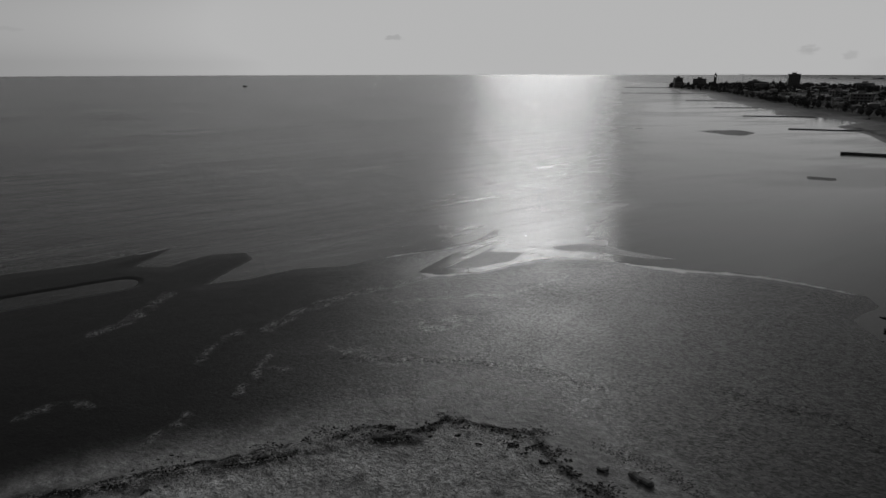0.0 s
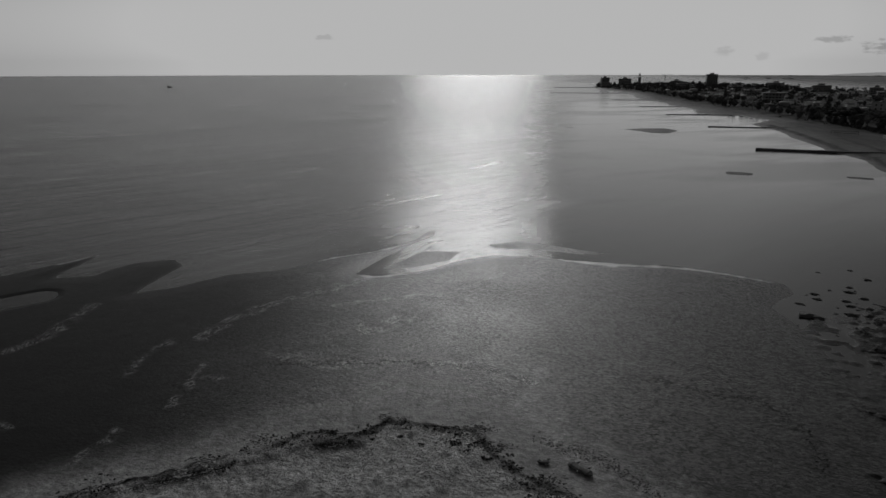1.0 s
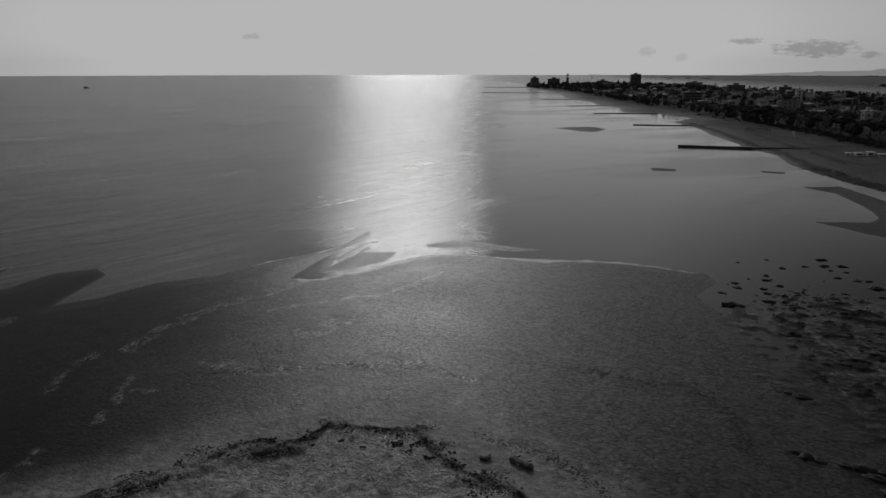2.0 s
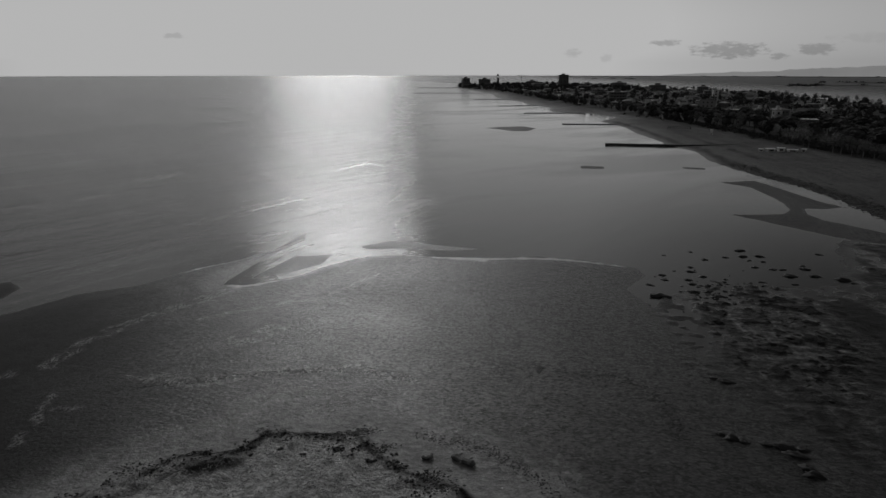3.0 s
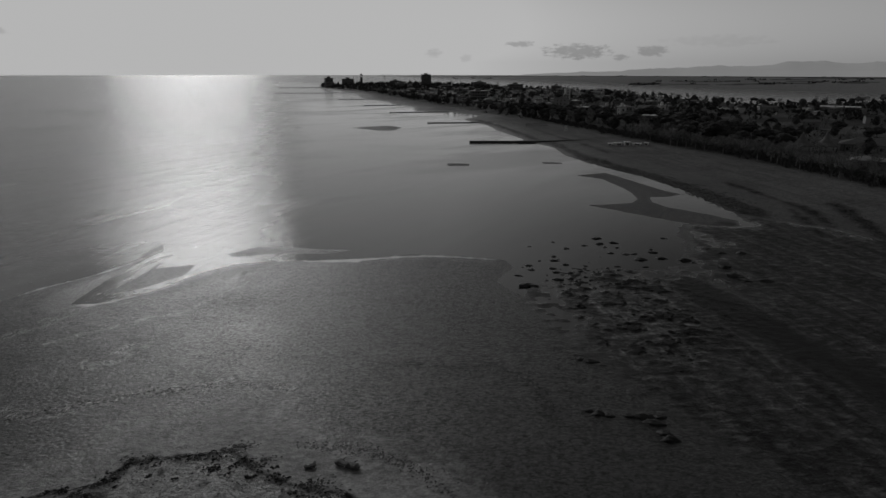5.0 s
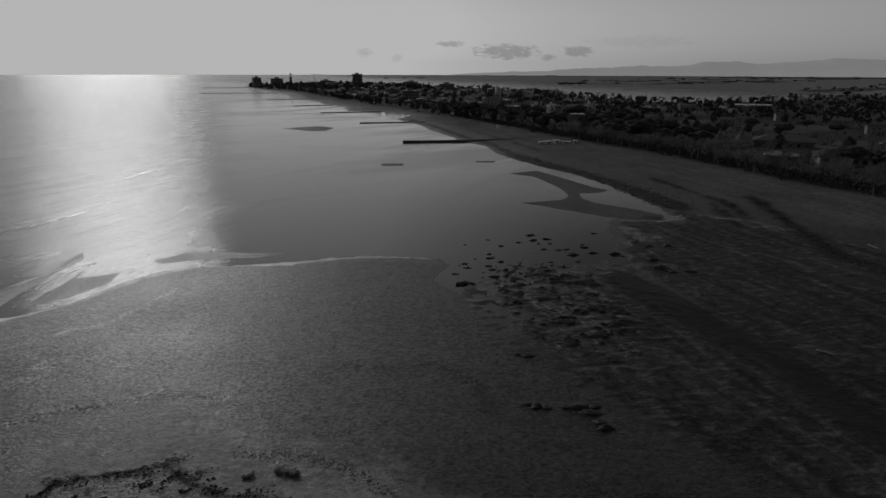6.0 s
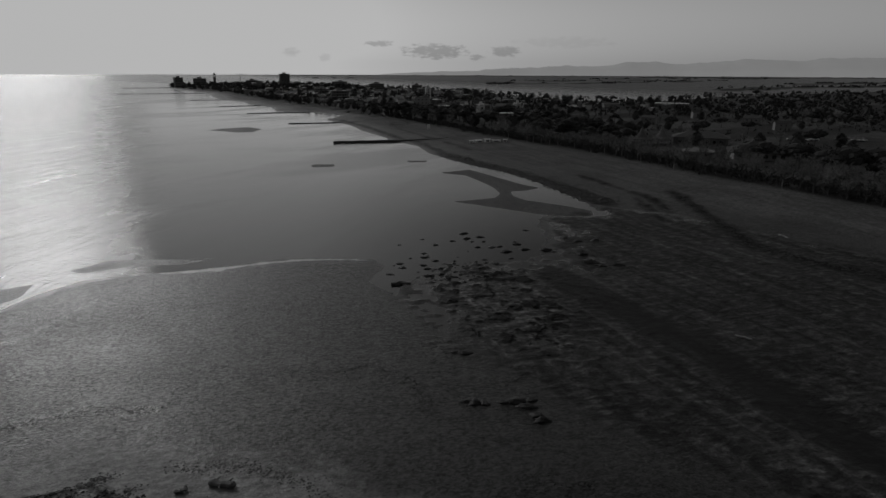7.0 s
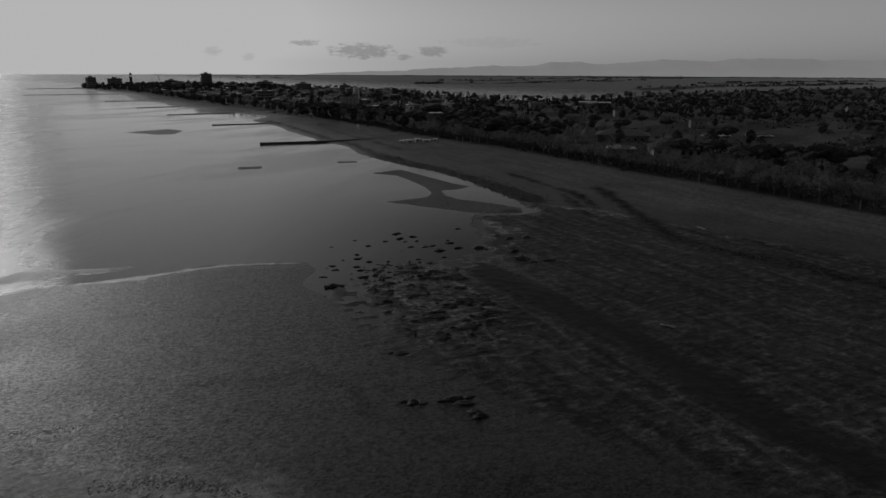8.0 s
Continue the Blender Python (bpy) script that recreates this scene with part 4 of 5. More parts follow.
def lifeguard_chair():
    root = new("lifeguard_tower")
    bm = bmesh.new()
    box(bm, (-0.9, -0.9, 2.0), (0.9, 0.9, 2.15))
    box(bm, (-0.9, 0.7, 2.15), (0.9, 0.9, 4.0))
    box(bm, (-1.1, -1.1, 4.0), (1.1, 1.1, 4.15))
    part("cabin", bm, PAINT, root)
    for sx in (-1, 1):
        for sy in (-1, 1):
            bm = bmesh.new()
            tube(bm, [(sx * 1.0, sy * 1.0, -0.3), (sx * 0.8, sy * 0.8, 2.0)], [0.09, 0.09], 5)
            part("leg", bm, PAINT, root)
    return tagged(root, "white lifeguard tower on legs on the beach", "lifeguard tower")


stand(lifeguard_chair(), 248.5, 292, 2).scale = (0.7, 0.7, 0.7)
fence = new("beach_frame_rack")
for i in range(9):
    for j in range(2):
        bm = bmesh.new()
        box(bm, (i * 1.6 - 6.4, j * 4.0 - 0.06, -0.2), (i * 1.6 - 6.28, j * 4.0 + 0.06, 2.2))
        part("post", bm, TIMBER, fence)
for j in range(2):
    for z in (1.1, 2.1):
        bm = bmesh.new()
        box(bm, (-6.6, j * 4.0 - 0.1, z), (6.7, j * 4.0 - 0.06, z + 0.12))
        part("rail", bm, TIMBER, fence)
stand(tagged(fence, "dark timber rack of frames standing on the beach", "rack"), 251, 323, 8)

# houses of the town: a few kinds, many copies
kinds = [house(1, 11, 8, 2, WALLS[0], ROOFS[0]), house(2, 9, 8, 1, WALLS[1], ROOFS[0], "hip", "low house with a dark hipped roof"), house(3, 13, 9, 2, WALLS[0], ROOFS[0], label="pale two-storey house with a dark roof"),
         house(4, 12, 10, 2, WALLS[1], ROOFS[1], "flat", "grey flat-roofed house in the town"), house(5, 10, 8, 2, WALLS[0], ROOFS[1], "hip", "pale house with a grey hipped roof"), house(6, 13, 9, 3, WALLS[0], ROOFS[1], "flat", "pale three-storey flat-roofed house")]
plain = [house(11, 9, 7, 1, WALLS[2], ROOFS[0], label="small white house under a dark roof", windows=False), house(12, 10, 8, 2, WALLS[1], ROOFS[1], "hip", "grey house with a pale hipped roof", windows=False),
         house(13, 12, 8, 1, WALLS[0], ROOFS[2], "flat", "low pale building with a white flat roof", windows=False), house(14, 8, 7, 2, WALLS[2], ROOFS[0], label="small white two-storey house", windows=False)]
plain += [house(15, 16, 7, 1, WALLS[0], ROOFS[1], "flat", "long low pale bungalow with a grey sheet roof", windows=False), house(16, 14, 6, 1, WALLS[2], ROOFS[2], "flat", "long low white bungalow with a pale roof", windows=False)]
first = {id(k): True for k in kinds + plain}
TOWN = [(300, 400), (345, 330), (420, 290), (520, 260), (640, 320), (585, 440), (650, 580), (780, 790), (840, 1150), (860, 1560), (560, 1440), (440, 1250), (420, 980), (355, 700), (325, 570)]
placed = 0
for _ in range(6000):
    if placed > 290:
        break
    x, y = rng.uniform(300, 880), rng.uniform(260, 1560)
    if float(poly_distance(np.array([x]), np.array([y]), TOWN)[0]) < 12 or rng.random() < (math.hypot(x, y) - 400) / 2200 or not free(x, y, 6.5):
        continue
    TAKEN.append((x, y, 6.5))
    proto = kinds[rng.choice((0, 0, 1, 1, 2, 3, 4, 5))] if math.hypot(x, y) < 620 and rng.random() < 0.5 else rng.choice(plain + [plain[2], plain[2], plain[0]])
    turn = facing(x, y, rng.choice((0, -35, 30, 90)) + rng.uniform(-15, 15))
    if first.pop(id(proto), None):
        put(proto, x, y, None, turn)
    else:
        copy_to(proto, x, y, None, turn, (rng.uniform(0.5, 0.9), rng.uniform(0.6, 0.9), rng.uniform(0.5, 0.72)))
    placed += 1
for x, y in ((620, 131), (502, 72), (520, 88), (640, 110), (560, 60), (470, 20), (600, 180), (710, 160), (690, 60), (430, 180), (455, 230), (380, 225), (400, 150)):
    if free(x, y, 9):
        TAKEN.append((x, y, 9))
        copy_to(kinds[rng.choice((0, 1, 2, 4))], x, y, None, facing(x, y, rng.uniform(-40, 40)), (0.8, 0.8, 0.7))

# ---- trees ----
for x, y in along([(219, 132), (208, 102), (203, 80), (196, 60), (191, 44), (187, 29), (183, 18), (181, 0), (180, -20)], 4.6, 0.8, rng):
    plant(rng.choice(limed), x + 1.5, y, 1.12)
for x, y in along([(247, 240), (239, 208), (232, 168), (222, 132)], 5.2, 1.2, rng):
    plant(rng.choice(limed), x + 2.5, y, 1.1)
for x, y in along([(225, 118), (217, 92), (210, 70), (205, 50), (199, 30), (196, 5)], 6.5, 2.0, rng):
    plant(rng.choice(bare), x + 4, y, 0.85)
for x, y, s in ((250, 90, 0.8), (236, 82, 0.95), (229, 79, 1.0), (224, 70, 1.05), (230, 66, 1.0), (219, 61, 1.0), (226, 56, 1.1), (219, 51, 1.1), (226, 45, 1.1), (222, 41, 0.9), (243, 96, 0.85)):
    TAKEN.append((x, y, 3))
    plant(rng.choice(pines), x, y, s)
for x, y in along([(300, 420), (290, 345), (277, 290), (264, 245), (254, 205), (249, 180), (244, 155)], 6.0, 3.0, rng) + along([(322, 400), (305, 330), (290, 270), (276, 225), (263, 190)], 6.5, 3.5, rng) + along([(340, 330), (320, 280), (300, 230), (284, 195)], 7.5, 4, rng):
    if free(x, y, 2):
        TAKEN.append((x, y, 2))
        plant(rng.choice(pines if rng.random() < 0.72 else greens + bare), x, y, 0.92)
for x, y in along([(418, 985), (352, 715), (328, 580), (308, 478), (284, 378), (272, 312)], 7.0, 3.0, rng):
    plant(rng.choice(greens + bare), x + 8, y, 0.72)
for _ in range(130):
    x, y = rng.uniform(425, 760), rng.uniform(1020, 1480)
    if free(x, y, 3) and float(poly_distance(np.array([x]), np.array([y]), LAND)[0]) > 14:
        TAKEN.append((x, y, 2.5))
        plant(rng.choice(greens), x, y, 0.95)
count = 0
for _ in range(6000):
    if count > 300:
        break
    a, d = rng.uniform(14, 89), rng.uniform(235, 1050)
    x, y = d * math.sin(radians(a)), d * math.cos(radians(a))
    ins = float(poly_distance(np.array([x]), np.array([y]), INLAND)[0])
    land = float(poly_distance(np.array([x]), np.array([y]), LAND)[0])
    field = 330 < x < 400 and 60 < y < 150
    if ins < 16 or land < 12 or field or not free(x, y, 3.2) or rng.random() < (d - 300) / 1600:
        continue
    TAKEN.append((x, y, 2.6))
    plant(rng.choice(bare + bare + greens + pines if a > 60 else greens + greens + pines + bare + cypresses[:rng.randrange(2)]), x, y, 0.95 if d < 330 else 0.72)
    count += 1
for x, y in along([(770, 830), (705, 690), (660, 590), (622, 470), (622, 395), (720, 395), (900, 412)], 12.0, 6.0, rng) + along([(680, 700), (620, 580), (590, 470), (600, 370), (720, 370)], 16.0, 8.0, rng):
    if free(x, y, 2.5):
        TAKEN.append((x, y, 2.5))
        plant(rng.choice(greens + bare + bare), x, y, 0.75)
for x, y, s in ((258, 30, 1.3), (268, 18, 1.35), (252, 12, 1.3), (276, 36, 1.25), (290, 22, 1.3), (262, 2, 1.3), (284, 4, 1.3), (300, 50, 1.1), (612, 622, 1.2), (622, 633, 1.1), (606, 634, 1.0)):
    plant(rng.choice(bare if x < 400 else greens), x, y, s)


def far_woods():
    """Woods and scrub past the town, too far to count: one joined mesh."""
    r = random.Random(77)
    pts, n = [], 0
    while len(pts) < 3200 and n < 60000:
        n += 1
        a, d = r.uniform(10, 92), 500 * (9.0 ** r.random())
        pts.append((d * math.sin(radians(a)), d * math.cos(radians(a))))
    pts += [(r.uniform(430, 760), r.uniform(950, 1480)) for _ in range(500)]
    P = np.array(pts)
    h, kinds_ = terrain(P[:, 0], P[:, 1])
    bm = bmesh.new()
    for (x, y), z, inl in zip(pts, h, kinds_["inland"]):
        d = math.hypot(x, y)
        if inl < 0.6 or z < 0.25 or not free(x, y, 5):
            continue
        big = r.uniform(4, 8) if d < 1700 else r.uniform(2, 4.5)
        wide = r.uniform(3, 5) if d < 1700 else r.uniform(8, 22)
        for _ in range(10):
            ox, oy, f = r.uniform(-1, 1), r.uniform(-1, 1), r.uniform(0.25, 0.95)
            s = r.uniform(0.5, 1.0) * (1.7 if d < 1700 else 3.2)
            for _ in range(3):
                q = Euler((r.uniform(0, 6.28), r.uniform(0, 6.28), r.uniform(0, 6.28))).to_matrix()
                bm.faces.new([bm.verts.new(Vector((x + ox * wide, y + oy * wide, z + big * f * (1 - 0.4 * (ox * ox + oy * oy)))) + q @ Vector(c)) for c in ((-s, -s * 0.6, 0), (s, -s * 0.5, 0), (0.2 * s, s, 0.2 * s))])
    ob = new("far_woods", mesh_of("far_woods", bm, LEAF))
    tagged(ob, "dark scattered woods and scrub across the low land", "woods", kind="stuff")


far_woods()


def scrub():
    """Hedges, shrubs and undergrowth between the houses and trees, joined into one mesh."""
    r = random.Random(78)
    pts = []
    for _ in range(5200):
        a, d = r.uniform(13, 91), 190 * (5.5 ** r.random())
        pts.append((d * math.sin(radians(a)), d * math.cos(radians(a))))
    hedge = len(pts)
    for x, y in along([(290, 400), (267, 311), (250, 259), (239, 208), (231, 168), (219, 132), (208, 102), (203, 80), (196, 60), (191, 44), (187, 29), (183, 12), (180, -20)], 0.55, 0.5, r):
        pts.append((x + r.uniform(3.5, 13), y + r.uniform(-1, 1)))
    P = np.array(pts)
    h, kinds_ = terrain(P[:, 0], P[:, 1])
    patch = value_noise(P[:, 0], P[:, 1], 45, 10, 3)
    bm = bmesh.new()
    patch[hedge:] = 1.0
    for (x, y), z, inl, q in zip(pts, h, kinds_["inland"], patch):
        if inl < 0.6 or q < -0.12 or (325 < x < 405 and 70 < y < 145) or not free(x, y, 1.5):
            continue
        w, t = r.uniform(0.8, 2.2), r.uniform(0.6, 2.0)
        leaf_cards(bm, (x, y, z + t * 0.45), (w, w, t * 0.6), 16, 0.42, r, 0.2)
    tagged(new("scrub", mesh_of("scrub", bm, LEAF)), "dark winter scrub and hedges between trees and houses", "scrub", kind="stuff")


scrub()

# ---- groynes, boat, lagoon posts, mountains ----
def groyne(line, wide, tall, label):
    root = new("groyne")
    for (ax, ay), (bx, by) in zip(line, line[1:]):
        d = math.hypot(bx - ax, by - ay)
        n = max(1, int(d / 4.0))
        turn = math.degrees(math.atan2(by - ay, bx - ax))
        for i in range(n):
            f = (i + 0.5) / n
            bm = bmesh.new()
            box(bm, (-d / n / 2 + 0.03, -wide / 2, -1.6), (d / n / 2 - 0.03, wide / 2, tall + rng.uniform(-0.05, 0.05)), bevel=0.06)
            slab = part("slab", bm, CONCRETE, root)
            slab.matrix_basis = pose(ax + (bx - ax) * f - line[0][0], ay + (by - ay) * f - line[0][1], 0, 0, 0, turn)
            for u in (-0.3, 0.3):
                bm = bmesh.new()
                tube(bm, [(u * d / n, -wide / 2 - 0.12, -1.6), (u * d / n, -wide / 2 - 0.12, tall + 0.25)], [0.14, 0.12], 6)
                part("stake", bm, TIMBER, slab)
    return tagged(put(root, line[0][0], line[0][1], 0.0), label, "groyne", "groynes along the beach")


groyne([(170.8, 273.8), (203, 257), (234, 249), (246, 246)], 2.0, 0.85, "long dark concrete groyne running into the shallows")
groyne([(210.4, 392.3), (234.4, 382), (262, 374)], 1.2, 0.45, "dark concrete groyne in the calm bight")
groyne([(234, 505.4), (255.8, 500), (284, 490)], 1.2, 0.45, "dark concrete groyne in the calm bight")
groyne([(258, 618), (298, 612)], 1.2, 0.4, "low dark groyne far along the beach")
groyne([(285, 765), (322, 752)], 1.2, 0.4, "low dark groyne far along the beach")
groyne([(275.5, 1018.9), (395, 978)], 1.5, 0.5, "low dark groyne far along the beach")
groyne([(366.8, 1324.7), (462, 1297)], 2.0, 0.7, "long breakwater off the point")


def boat():
    root = new("fishing_boat")
    bm = bmesh.new()
    secs = [[bm.verts.new(q) for q in ((x, -w, 1.4 + u), (x, -w * 0.7, -0.2), (x, w * 0.7, -0.2), (x, w, 1.4 + u))] for x, w, u in ((-5, 1.4, 0), (-2, 1.7, 0), (2, 1.6, 0.2), (4.5, 0.8, 0.6), (6, 0.08, 0.9))]
    for a, b in zip(secs, secs[1:]):
        for i in range(3):
            bm.faces.new((a[i], b[i], b[i + 1], a[i + 1]))
        bm.faces.new((a[3], b[3], b[0], a[0]))
    bm.faces.new(secs[0])
    part("hull", bm, TIMBER, root)
    bm = bmesh.new()
    box(bm, (-3, -1.0, 1.3), (0, 1.0, 3.6), bevel=0.08)
    part("cabin", bm, TIMBER, root)
    return tagged(put(root, -437, 1444, 0.0, 20), "small dark fishing boat on the open sea", "boat")


boat()


def mountains():
    """Hazy hills at the end of sight, a plain backdrop; the haze is painted as emission."""
    mat, k, pos = material("glowing_haze")
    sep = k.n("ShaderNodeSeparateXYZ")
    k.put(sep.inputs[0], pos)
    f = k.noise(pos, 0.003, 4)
    # the hills glow evenly by themselves to stand in for haze
    k.surface(0.2, 1.0, spec=0.0, emit=k.m("ADD", k.m("MULTIPLY_ADD", f, 0.16, HAZE_GLOW), k.m("MULTIPLY", sep.outputs[2], -0.0006)))
    az = np.radians(np.linspace(36, 100, 420))
    ridge = np.interp(np.degrees(az), (33, 40, 44, 50, 53.5, 56, 58.4, 60, 62, 66.5, 70, 72.5, 76, 78, 82, 90, 100), (0, 2, 6, 22, 42, 50, 70, 56, 60, 74, 70, 84, 78, 74, 79, 75, 60))
    ridge = np.maximum(0, ridge + 18 * value_noise(np.degrees(az) * 10, az * 0, 13, 9, 5))
    lift = 33 * np.clip((np.degrees(az) - 36) / 9, 0, 1) ** 0.5
    ridge = ridge * np.clip((np.degrees(az) - 38) / 8, 0, 1)
    rows_ = []
    for r, f in ((4700, -1.0), (4800, 0.55), (4850, 1.0), (4900, 0.4)):
        rows_.append((r * np.sin(az), r * np.cos(az), np.where(f < 0, -2.0, (ridge + lift) * f - 2)))
    X, Y, Z = (np.stack([q[i] for q in rows_]) for i in range(3))
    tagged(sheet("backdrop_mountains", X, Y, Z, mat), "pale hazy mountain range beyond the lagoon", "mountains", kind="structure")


HAZE_GLOW = 0.62
mountains()

# ---- the tidal flat: driftwood, clods, seaweed ----
def driftwood(length, thick, seed, label, mat):
    r = random.Random(seed)
    root = new("driftwood_log")
    bm = bmesh.new()
    n = 9
    tube(bm, [(length * (i / (n - 1) - 0.5), 0.06 * math.sin(i * 1.3), thick * 0.75 + 0.03 * math.sin(i * 2.1)) for i in range(n)], [thick * (0.75 + 0.3 * r.random()) * (1 if 0 < i < n - 1 else 0.7) for i in range(n)], 9)
    part("trunk", bm, mat, root)
    for i in range(3):
        bm = bmesh.new()
        x = length * r.uniform(-0.35, 0.4)
        s = r.choice((-1, 1))
        tube(bm, [(x, s * thick * 0.4, thick * 0.8), (x + 0.15, s * thick * 1.3, thick * 1.2), (x + 0.25, s * thick * 1.8, thick * 1.3)], [thick * 0.28, thick * 0.2, thick * 0.08], 5)
        part("branch_stub", bm, mat, root)
    return tagged(root, label, "driftwood")


put(driftwood(2.4, 0.38, 1, "dark waterlogged driftwood log lying on wet sand", CLOD), 17.3, 48.1, None, -52, (1, 1.25, 0.6))
put(driftwood(0.95, 0.3, 2, "short dark driftwood stump on wet sand", CLOD), 14.3, 49.5, None, -10, (1, 1.1, 0.55))
put(driftwood(3.0, 0.2, 3, "pale branched driftwood lying on the upper beach", SHELL), 145.5, 51, None, 60)
put(driftwood(2.2, 0.16, 4, "pale branched driftwood lying on the mud", SHELL), 83.7, 32.4, None, 100)


def clod(seed, w, d, h, mat, name, label, cat, group):
    """A low mound of weed-covered mud with a ragged edge."""
    r = random.Random(seed)
    bm = bmesh.new()
    blob(bm, (0, 0, 0), (w, d, h), r, 3, 0.36, 0.04)
    for v in bm.verts:
        v.co.z += 0.25 * h * noise.noise(v.co * 5.0)
    return tagged(new(name, mesh_of(name, bm, mat, False)), label, cat, group)


def scatter_copies(protos, spots):
    """The first spots take the originals, the rest copies that share their meshes."""
    zs = heights([(s[0], s[1]) for s in spots])
    for i, ((x, y, s), z) in enumerate(zip(spots, zs)):
        ob = protos[i] if i < len(protos) else protos[rng.randrange(len(protos))]
        z = max(float(z), 0.0) - 0.02
        k = (s * rng.uniform(0.8, 1.2), s * rng.uniform(1.0, 1.6), s * rng.uniform(0.9, 1.4))
        if i < len(protos):
            put(ob, x, y, z, rng.uniform(-25, 25) - 40, k)
        else:
            copy_to(ob, x, y, z, rng.uniform(-25, 25) - 40, k)


clods = [clod(100 + i, 0.55 + 0.045 * i, 0.33, 0.15 + 0.01 * i, CLOD if i % 2 else WEED, "mud_clod", "dark weed-covered mud clod standing in the shallow film of water", "mud clod", "clods on the mud flat") for i in range(8)]
# clods standing singly in the shallows, then the broad ones farther along, then those by the edge of the shoal
spots = [(77.9, 101, 0.7), (84.4, 101.4, 0.8), (83.5, 96.1, 1.1), (77.6, 92.8, 0.8), (76, 90.5, 1.1), (76, 87.5, 1.1), (94.6, 99, 1.3), (88.3, 96.1, 0.7), (91.9, 95.5, 1.1), (95.2, 94.6, 1.2), (91.1, 93, 0.8), (93, 91.5, 0.8),
         (88.9, 89.1, 0.9), (91.1, 87.2, 1.3), (92.7, 86.3, 0.8), (90.8, 83, 1.4), (107.3, 92.1, 0.8), (98, 87.1, 0.7), (96.7, 85.2, 1.2), (95.1, 81.5, 1.3), (64.5, 86.5, 0.7), (69.8, 90.4, 0.8), (68.6, 88.2, 1.0)]
spots += [(108.4, 81.8, 0.9), (108.1, 78.3, 1.9), (111.3, 76.2, 1.4), (97.8, 78.5, 1.4), (98.1, 76.6, 0.9), (100.7, 71.7, 2.0), (97.2, 67.1, 2.2), (97.1, 64.9, 1.8), (103.3, 66.3, 0.8), (99.8, 63, 1.5), (78.1, 80.4, 0.7), (83.7, 81.8, 0.6), (83.6, 78.5, 0.7), (88.1, 79, 0.6)]
spots += [(62.4, 81.4, 1.9), (63.6, 80.4, 0.9), (51.8, 54, 1.5), (50.9, 54.9, 0.9), (43.4, 44.7, 1.0), (43.9, 43.9, 1.4), (44.6, 43.2, 1.0), (47.3, 41.1, 1.4), (47.5, 39.7, 1.3), (49, 40.2, 0.9), (46.6, 36.7, 1.5), (46.3, 41.8, 0.8), (46.9, 37.6, 1.1),
          (69.1, 84.2, 0.5), (72.5, 86.7, 1.0), (71.7, 84.6, 1.0), (69.2, 81.1, 1.1), (71.3, 80.5, 1.1), (70.7, 78.1, 1.0)]
while len(spots) < 250:
    x, y = rng.uniform(55, 108), rng.uniform(42, 104)
    d = float(poly_distance(np.array([x]), np.array([y]), FIELD)[0])
    if d < 0 and rng.random() > 0.30 * math.exp(d / 5):
        continue
    spots.append((x, y, rng.uniform(0.2, 0.6) * (1.2 if d > 0 else 0.8)))
scatter_copies(clods, spots)


def pebble_stuff(name, label, cat, spots_, mat, level_rng):
    """Countless small lumps joined into one mesh."""
    verts, faces, base = [], [], 0
    bm = bmesh.new()
    bmesh.ops.create_icosphere(bm, subdivisions=1, radius=1.0)
    bv = np.array([v.co[:] for v in bm.verts])
    bf = np.array([[v.index for v in f.verts] for f in bm.faces])
    bm.free()
    r = np.random.RandomState(level_rng)
    S = np.array(spots_)
    zs = terrain(S[:, 0], S[:, 1])[0]
    for (x, y, s, flat), z in zip(S, zs):
        a = r.uniform(0, 6.28)
        q = bv * (1 + 0.45 * r.uniform(-1, 1, (len(bv), 1)))
        q = q * (s * r.uniform(0.7, 1.6), s * r.uniform(0.5, 1.0), s * flat)
        c, sn = math.cos(a), math.sin(a)
        verts.append(np.stack([q[:, 0] * c - q[:, 1] * sn + x, q[:, 0] * sn + q[:, 1] * c + y, q[:, 2] + z + s * flat * 0.3], 1))
        faces.append(bf + base)
        base += len(bv)
    mesh = bpy.data.meshes.new(name)
    mesh.from_pydata(np.concatenate(verts).tolist(), [], np.concatenate(faces).tolist())
    mesh.materials.append(mat)
    return tagged(new(name, mesh), label, cat, kind="stuff")


# seaweed and sticks washed up round the shell bank
r = random.Random(5)
weed = []
EDGE = DUNE[:14]
for (ax, ay), (bx, by) in zip(EDGE, EDGE[1:]):
    d = math.hypot(bx - ax, by - ay)
    ux, uy = (bx - ax) / d, (by - ay) / d
    for _ in range(max(2, int(d * (1.7 if ax > -10 else 0.6)))):
        f, o = r.random() * d, r.gauss(-0.45, 0.55) if r.random() < 0.7 else -abs(r.gauss(0, 2.2))
        cx, cy, wide = ax + ux * f - uy * o, ay + uy * f + ux * o, r.uniform(0.15, 0.55)
        for _ in range(r.randrange(5, 20)):
            weed.append((cx + r.gauss(0, wide), cy + r.gauss(0, wide * 0.7), r.uniform(0.05, 0.17), r.uniform(0.3, 0.8)))
    for _ in range(int(d * 14)):
        f, o = r.random() * d, -abs(r.gauss(0, 3.0))
        weed.append((ax + ux * f - uy * o, ay + uy * f + ux * o, r.uniform(0.03, 0.08), r.uniform(0.2, 0.5)))
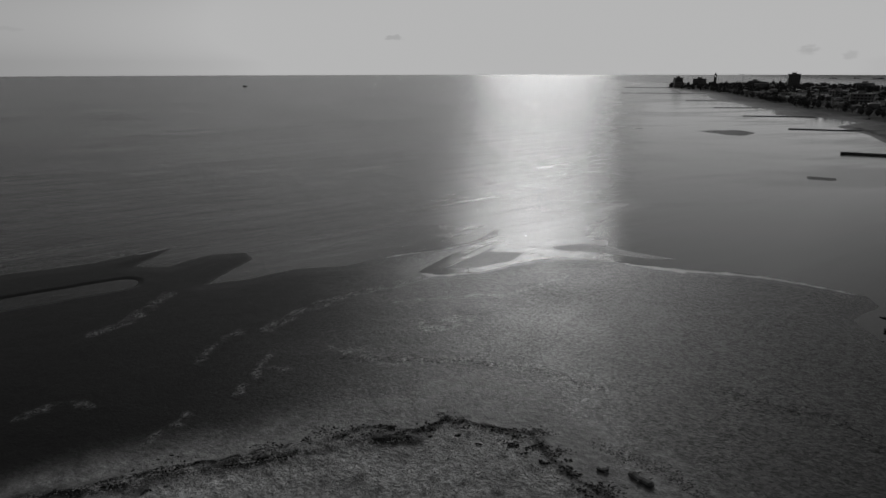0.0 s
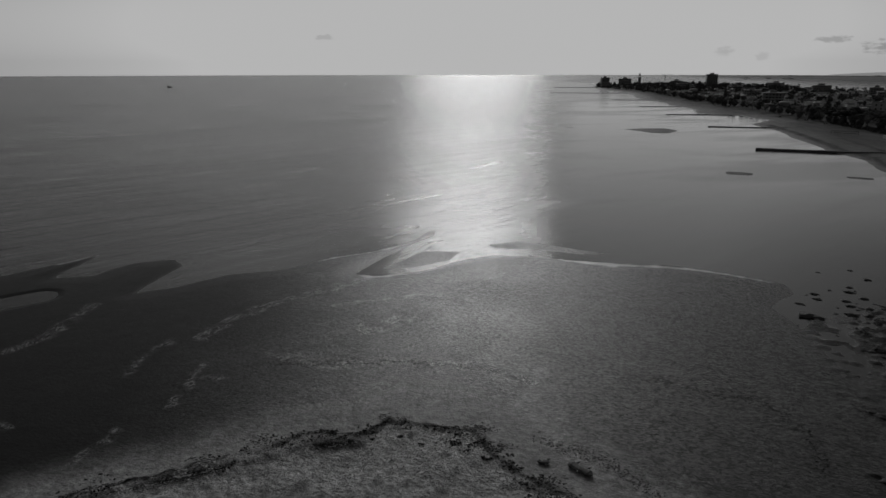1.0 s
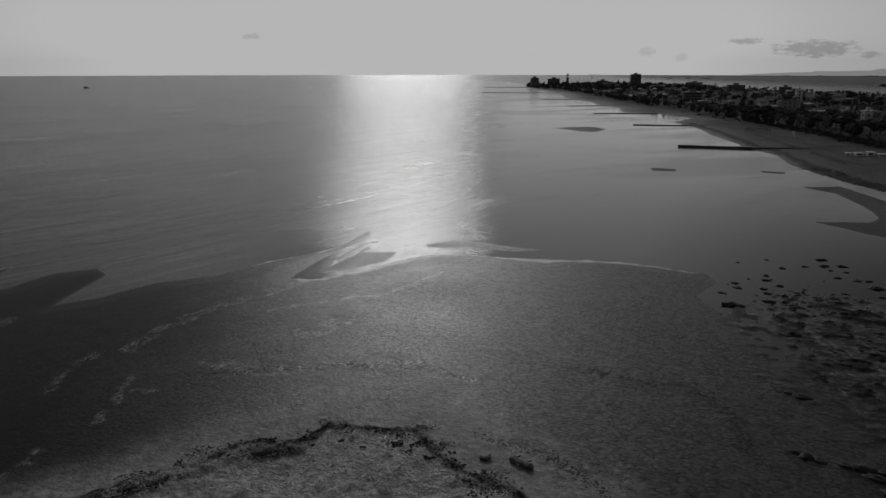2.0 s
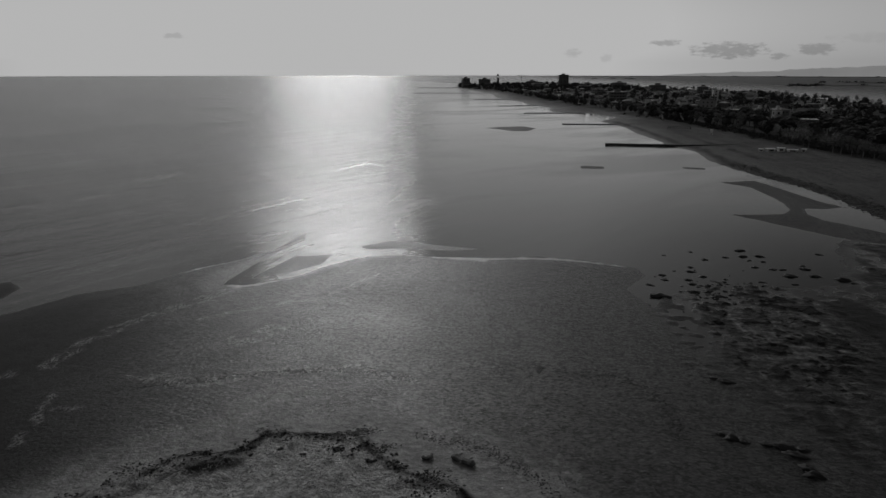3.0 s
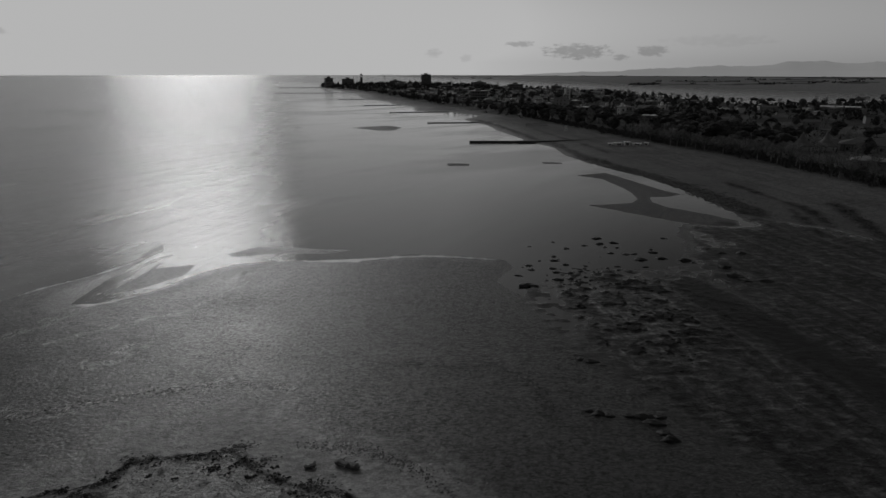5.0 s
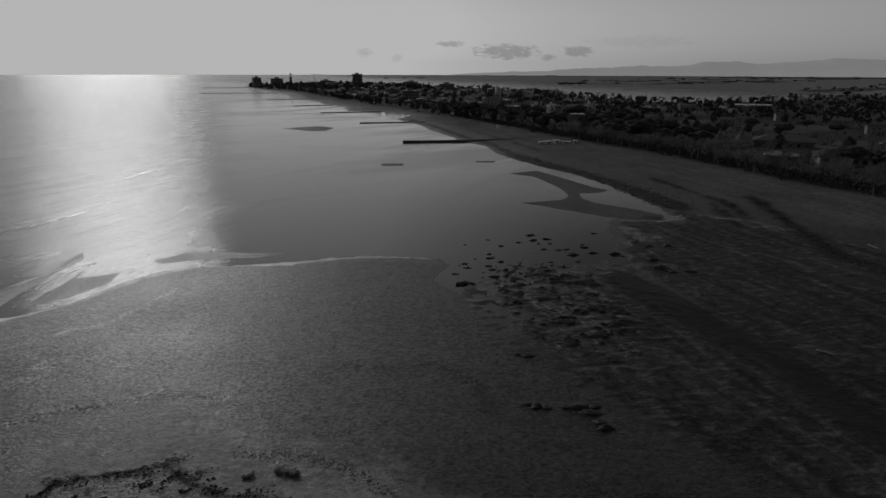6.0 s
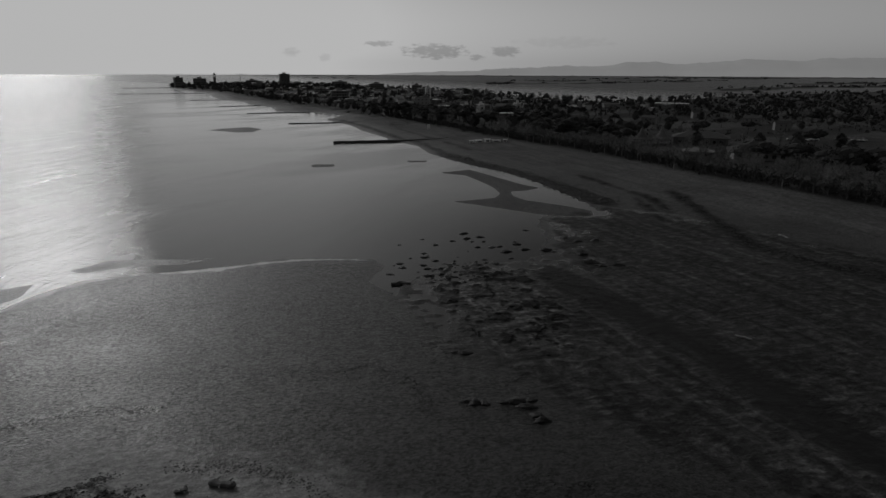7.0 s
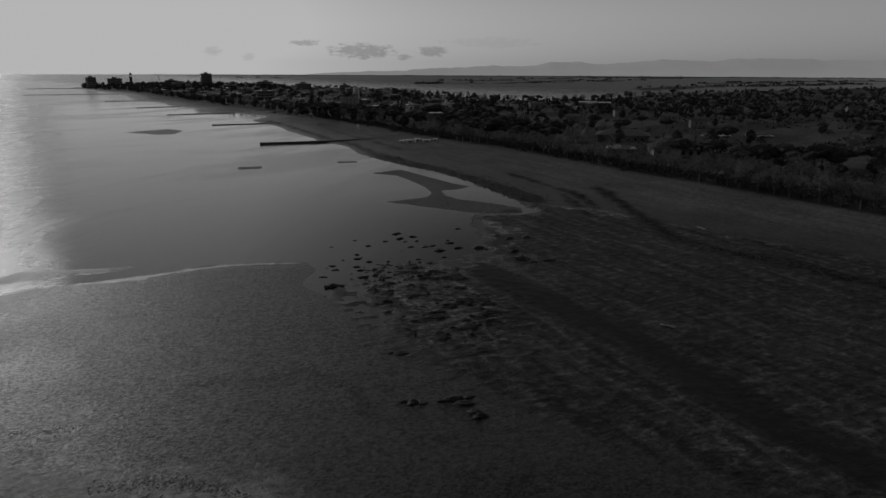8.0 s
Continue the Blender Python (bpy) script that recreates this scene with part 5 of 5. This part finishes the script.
for cx, cy, w, n in ((-11.5, 56, 1.1, 90), (-17, 53.2, 0.7, 50), (9.4, 55.9, 0.8, 120), (0.4, 58.4, 1.0, 120), (10.6, 52.5, 0.7, 90), (13.8, 46.8, 0.9, 120), (14.3, 45, 0.8, 100), (-25, 49.5, 1.6, 120), (40, 27, 1.6, 150), (37, 30, 1.4, 90), (44, 22, 1.8, 90)):
    for _ in range(n):
        weed.append((cx + r.gauss(0, w), cy + r.gauss(0, w * 0.6), r.uniform(0.05, 0.15), r.uniform(0.15, 0.4)))
pebble_stuff("seaweed_wrack", "dark seaweed and sticks washed up round the shell bank", "seaweed", weed, WEED, 1)
shells = []
while len(shells) < 5200:
    x, y = r.uniform(-34, 16), r.uniform(38, 59)
    shells.append((x, y, r.uniform(0.03, 0.085), r.uniform(0.4, 0.8)))
S = np.array(shells)
keep = poly_distance(S[:, 0], S[:, 1], DUNE) > 0.3
pebble_stuff("shell_grit", "pale broken shells scattered on the sand bank", "shells", [s for s, q in zip(shells, keep) if q], SHELL, 2)
# crumbs of mud and weed in lines over the flat and along the wrack lines of the beach
crumbs = []
for line, n, w, lo, hi in (([(16, 52), (20, 48.5), (24, 44), (26, 40)], 150, 0.5, 0.03, 0.08), ([(19, 52), (24, 47), (28, 41)], 160, 0.9, 0.03, 0.07), ([(29, 66), (35.5, 61.1), (39.2, 59.5), (41.5, 56.9), (41.9, 52.9), (41, 49.2), (38.7, 45.3)], 420, 0.6, 0.06, 0.17), ([(14.8, 53.7), (18.5, 50.8), (20.6, 48.9), (22.1, 45.8), (23, 43.1), (23.3, 40.4)], 420, 0.55, 0.05, 0.14),
                           ([(20, 62), (26, 61), (31, 56), (33, 50)], 160, 1.2, 0.03, 0.08), ([(-13.8, 73), (-6, 72.4), (1.1, 72.4), (7.9, 70.1), (11.9, 69.3), (17, 65.1)], 420, 0.6, 0.05, 0.15), ([(182, 200), (173.5, 176), (169.7, 155), (163, 136), (155, 116), (147, 97)], 2200, 2.8, 0.12, 0.5),
                           ([(172.7, 92.5), (156.7, 75.6), (147.6, 66.8), (141, 60), (134, 54), (131.5, 46), (128.4, 27.7), (126, 8)], 1200, 1.3, 0.08, 0.34), ([(60, 46), (66, 56), (72, 68), (80, 84)], 420, 5.0, 0.06, 0.22), ([(50, 30), (62, 38), (74, 46)], 420, 7.0, 0.05, 0.16),
                           ([(92, 60), (100, 40), (104, 20)], 320, 7.0, 0.06, 0.2), ([(178, 10), (190, 40), (203, 76), (216, 120)], 70, 1.5, 0.1, 0.35)):
    for x, y in along(line, max(0.05, sum(math.dist(a, b) for a, b in zip(line, line[1:])) / n), 0.0, r):
        crumbs.append((x + r.gauss(0, w), y + r.gauss(0, w), r.uniform(lo, hi), r.uniform(0.14, 0.32)))
pebble_stuff("mud_crumbs", "dark crumbs of mud and weed strewn over the flat", "mud crumbs", crumbs, CLOD, 3)
for x, y in ((344, 124), (349, 119), (352, 116), (360, 106), (362, 104), (366, 101), (368, 99), (363, 108)):
    root = new("parked_car")
    bm = bmesh.new()
    box(bm, (-2.1, -0.85, 0.35), (2.1, 0.85, 0.95), bevel=0.15)
    part("body", bm, PAINT, root)
    bm = bmesh.new()
    box(bm, (-1.2, -0.75, 0.9), (1.1, 0.75, 1.5), bevel=0.2)
    part("cabin", bm, PANE, root)
    for sx in (-1.3, 1.3):
        for sy in (-0.8, 0.8):
            bm = bmesh.new()
            tube(bm, [(sx, sy - 0.1, 0.33), (sx, sy + 0.1, 0.33)], [0.33, 0.33], 10)
            part("wheel", bm, ASPHALT, root)
    put(tagged(root, "small white car parked on the dark field", "car", "parked cars"), x, y, None, rng.uniform(0, 360))
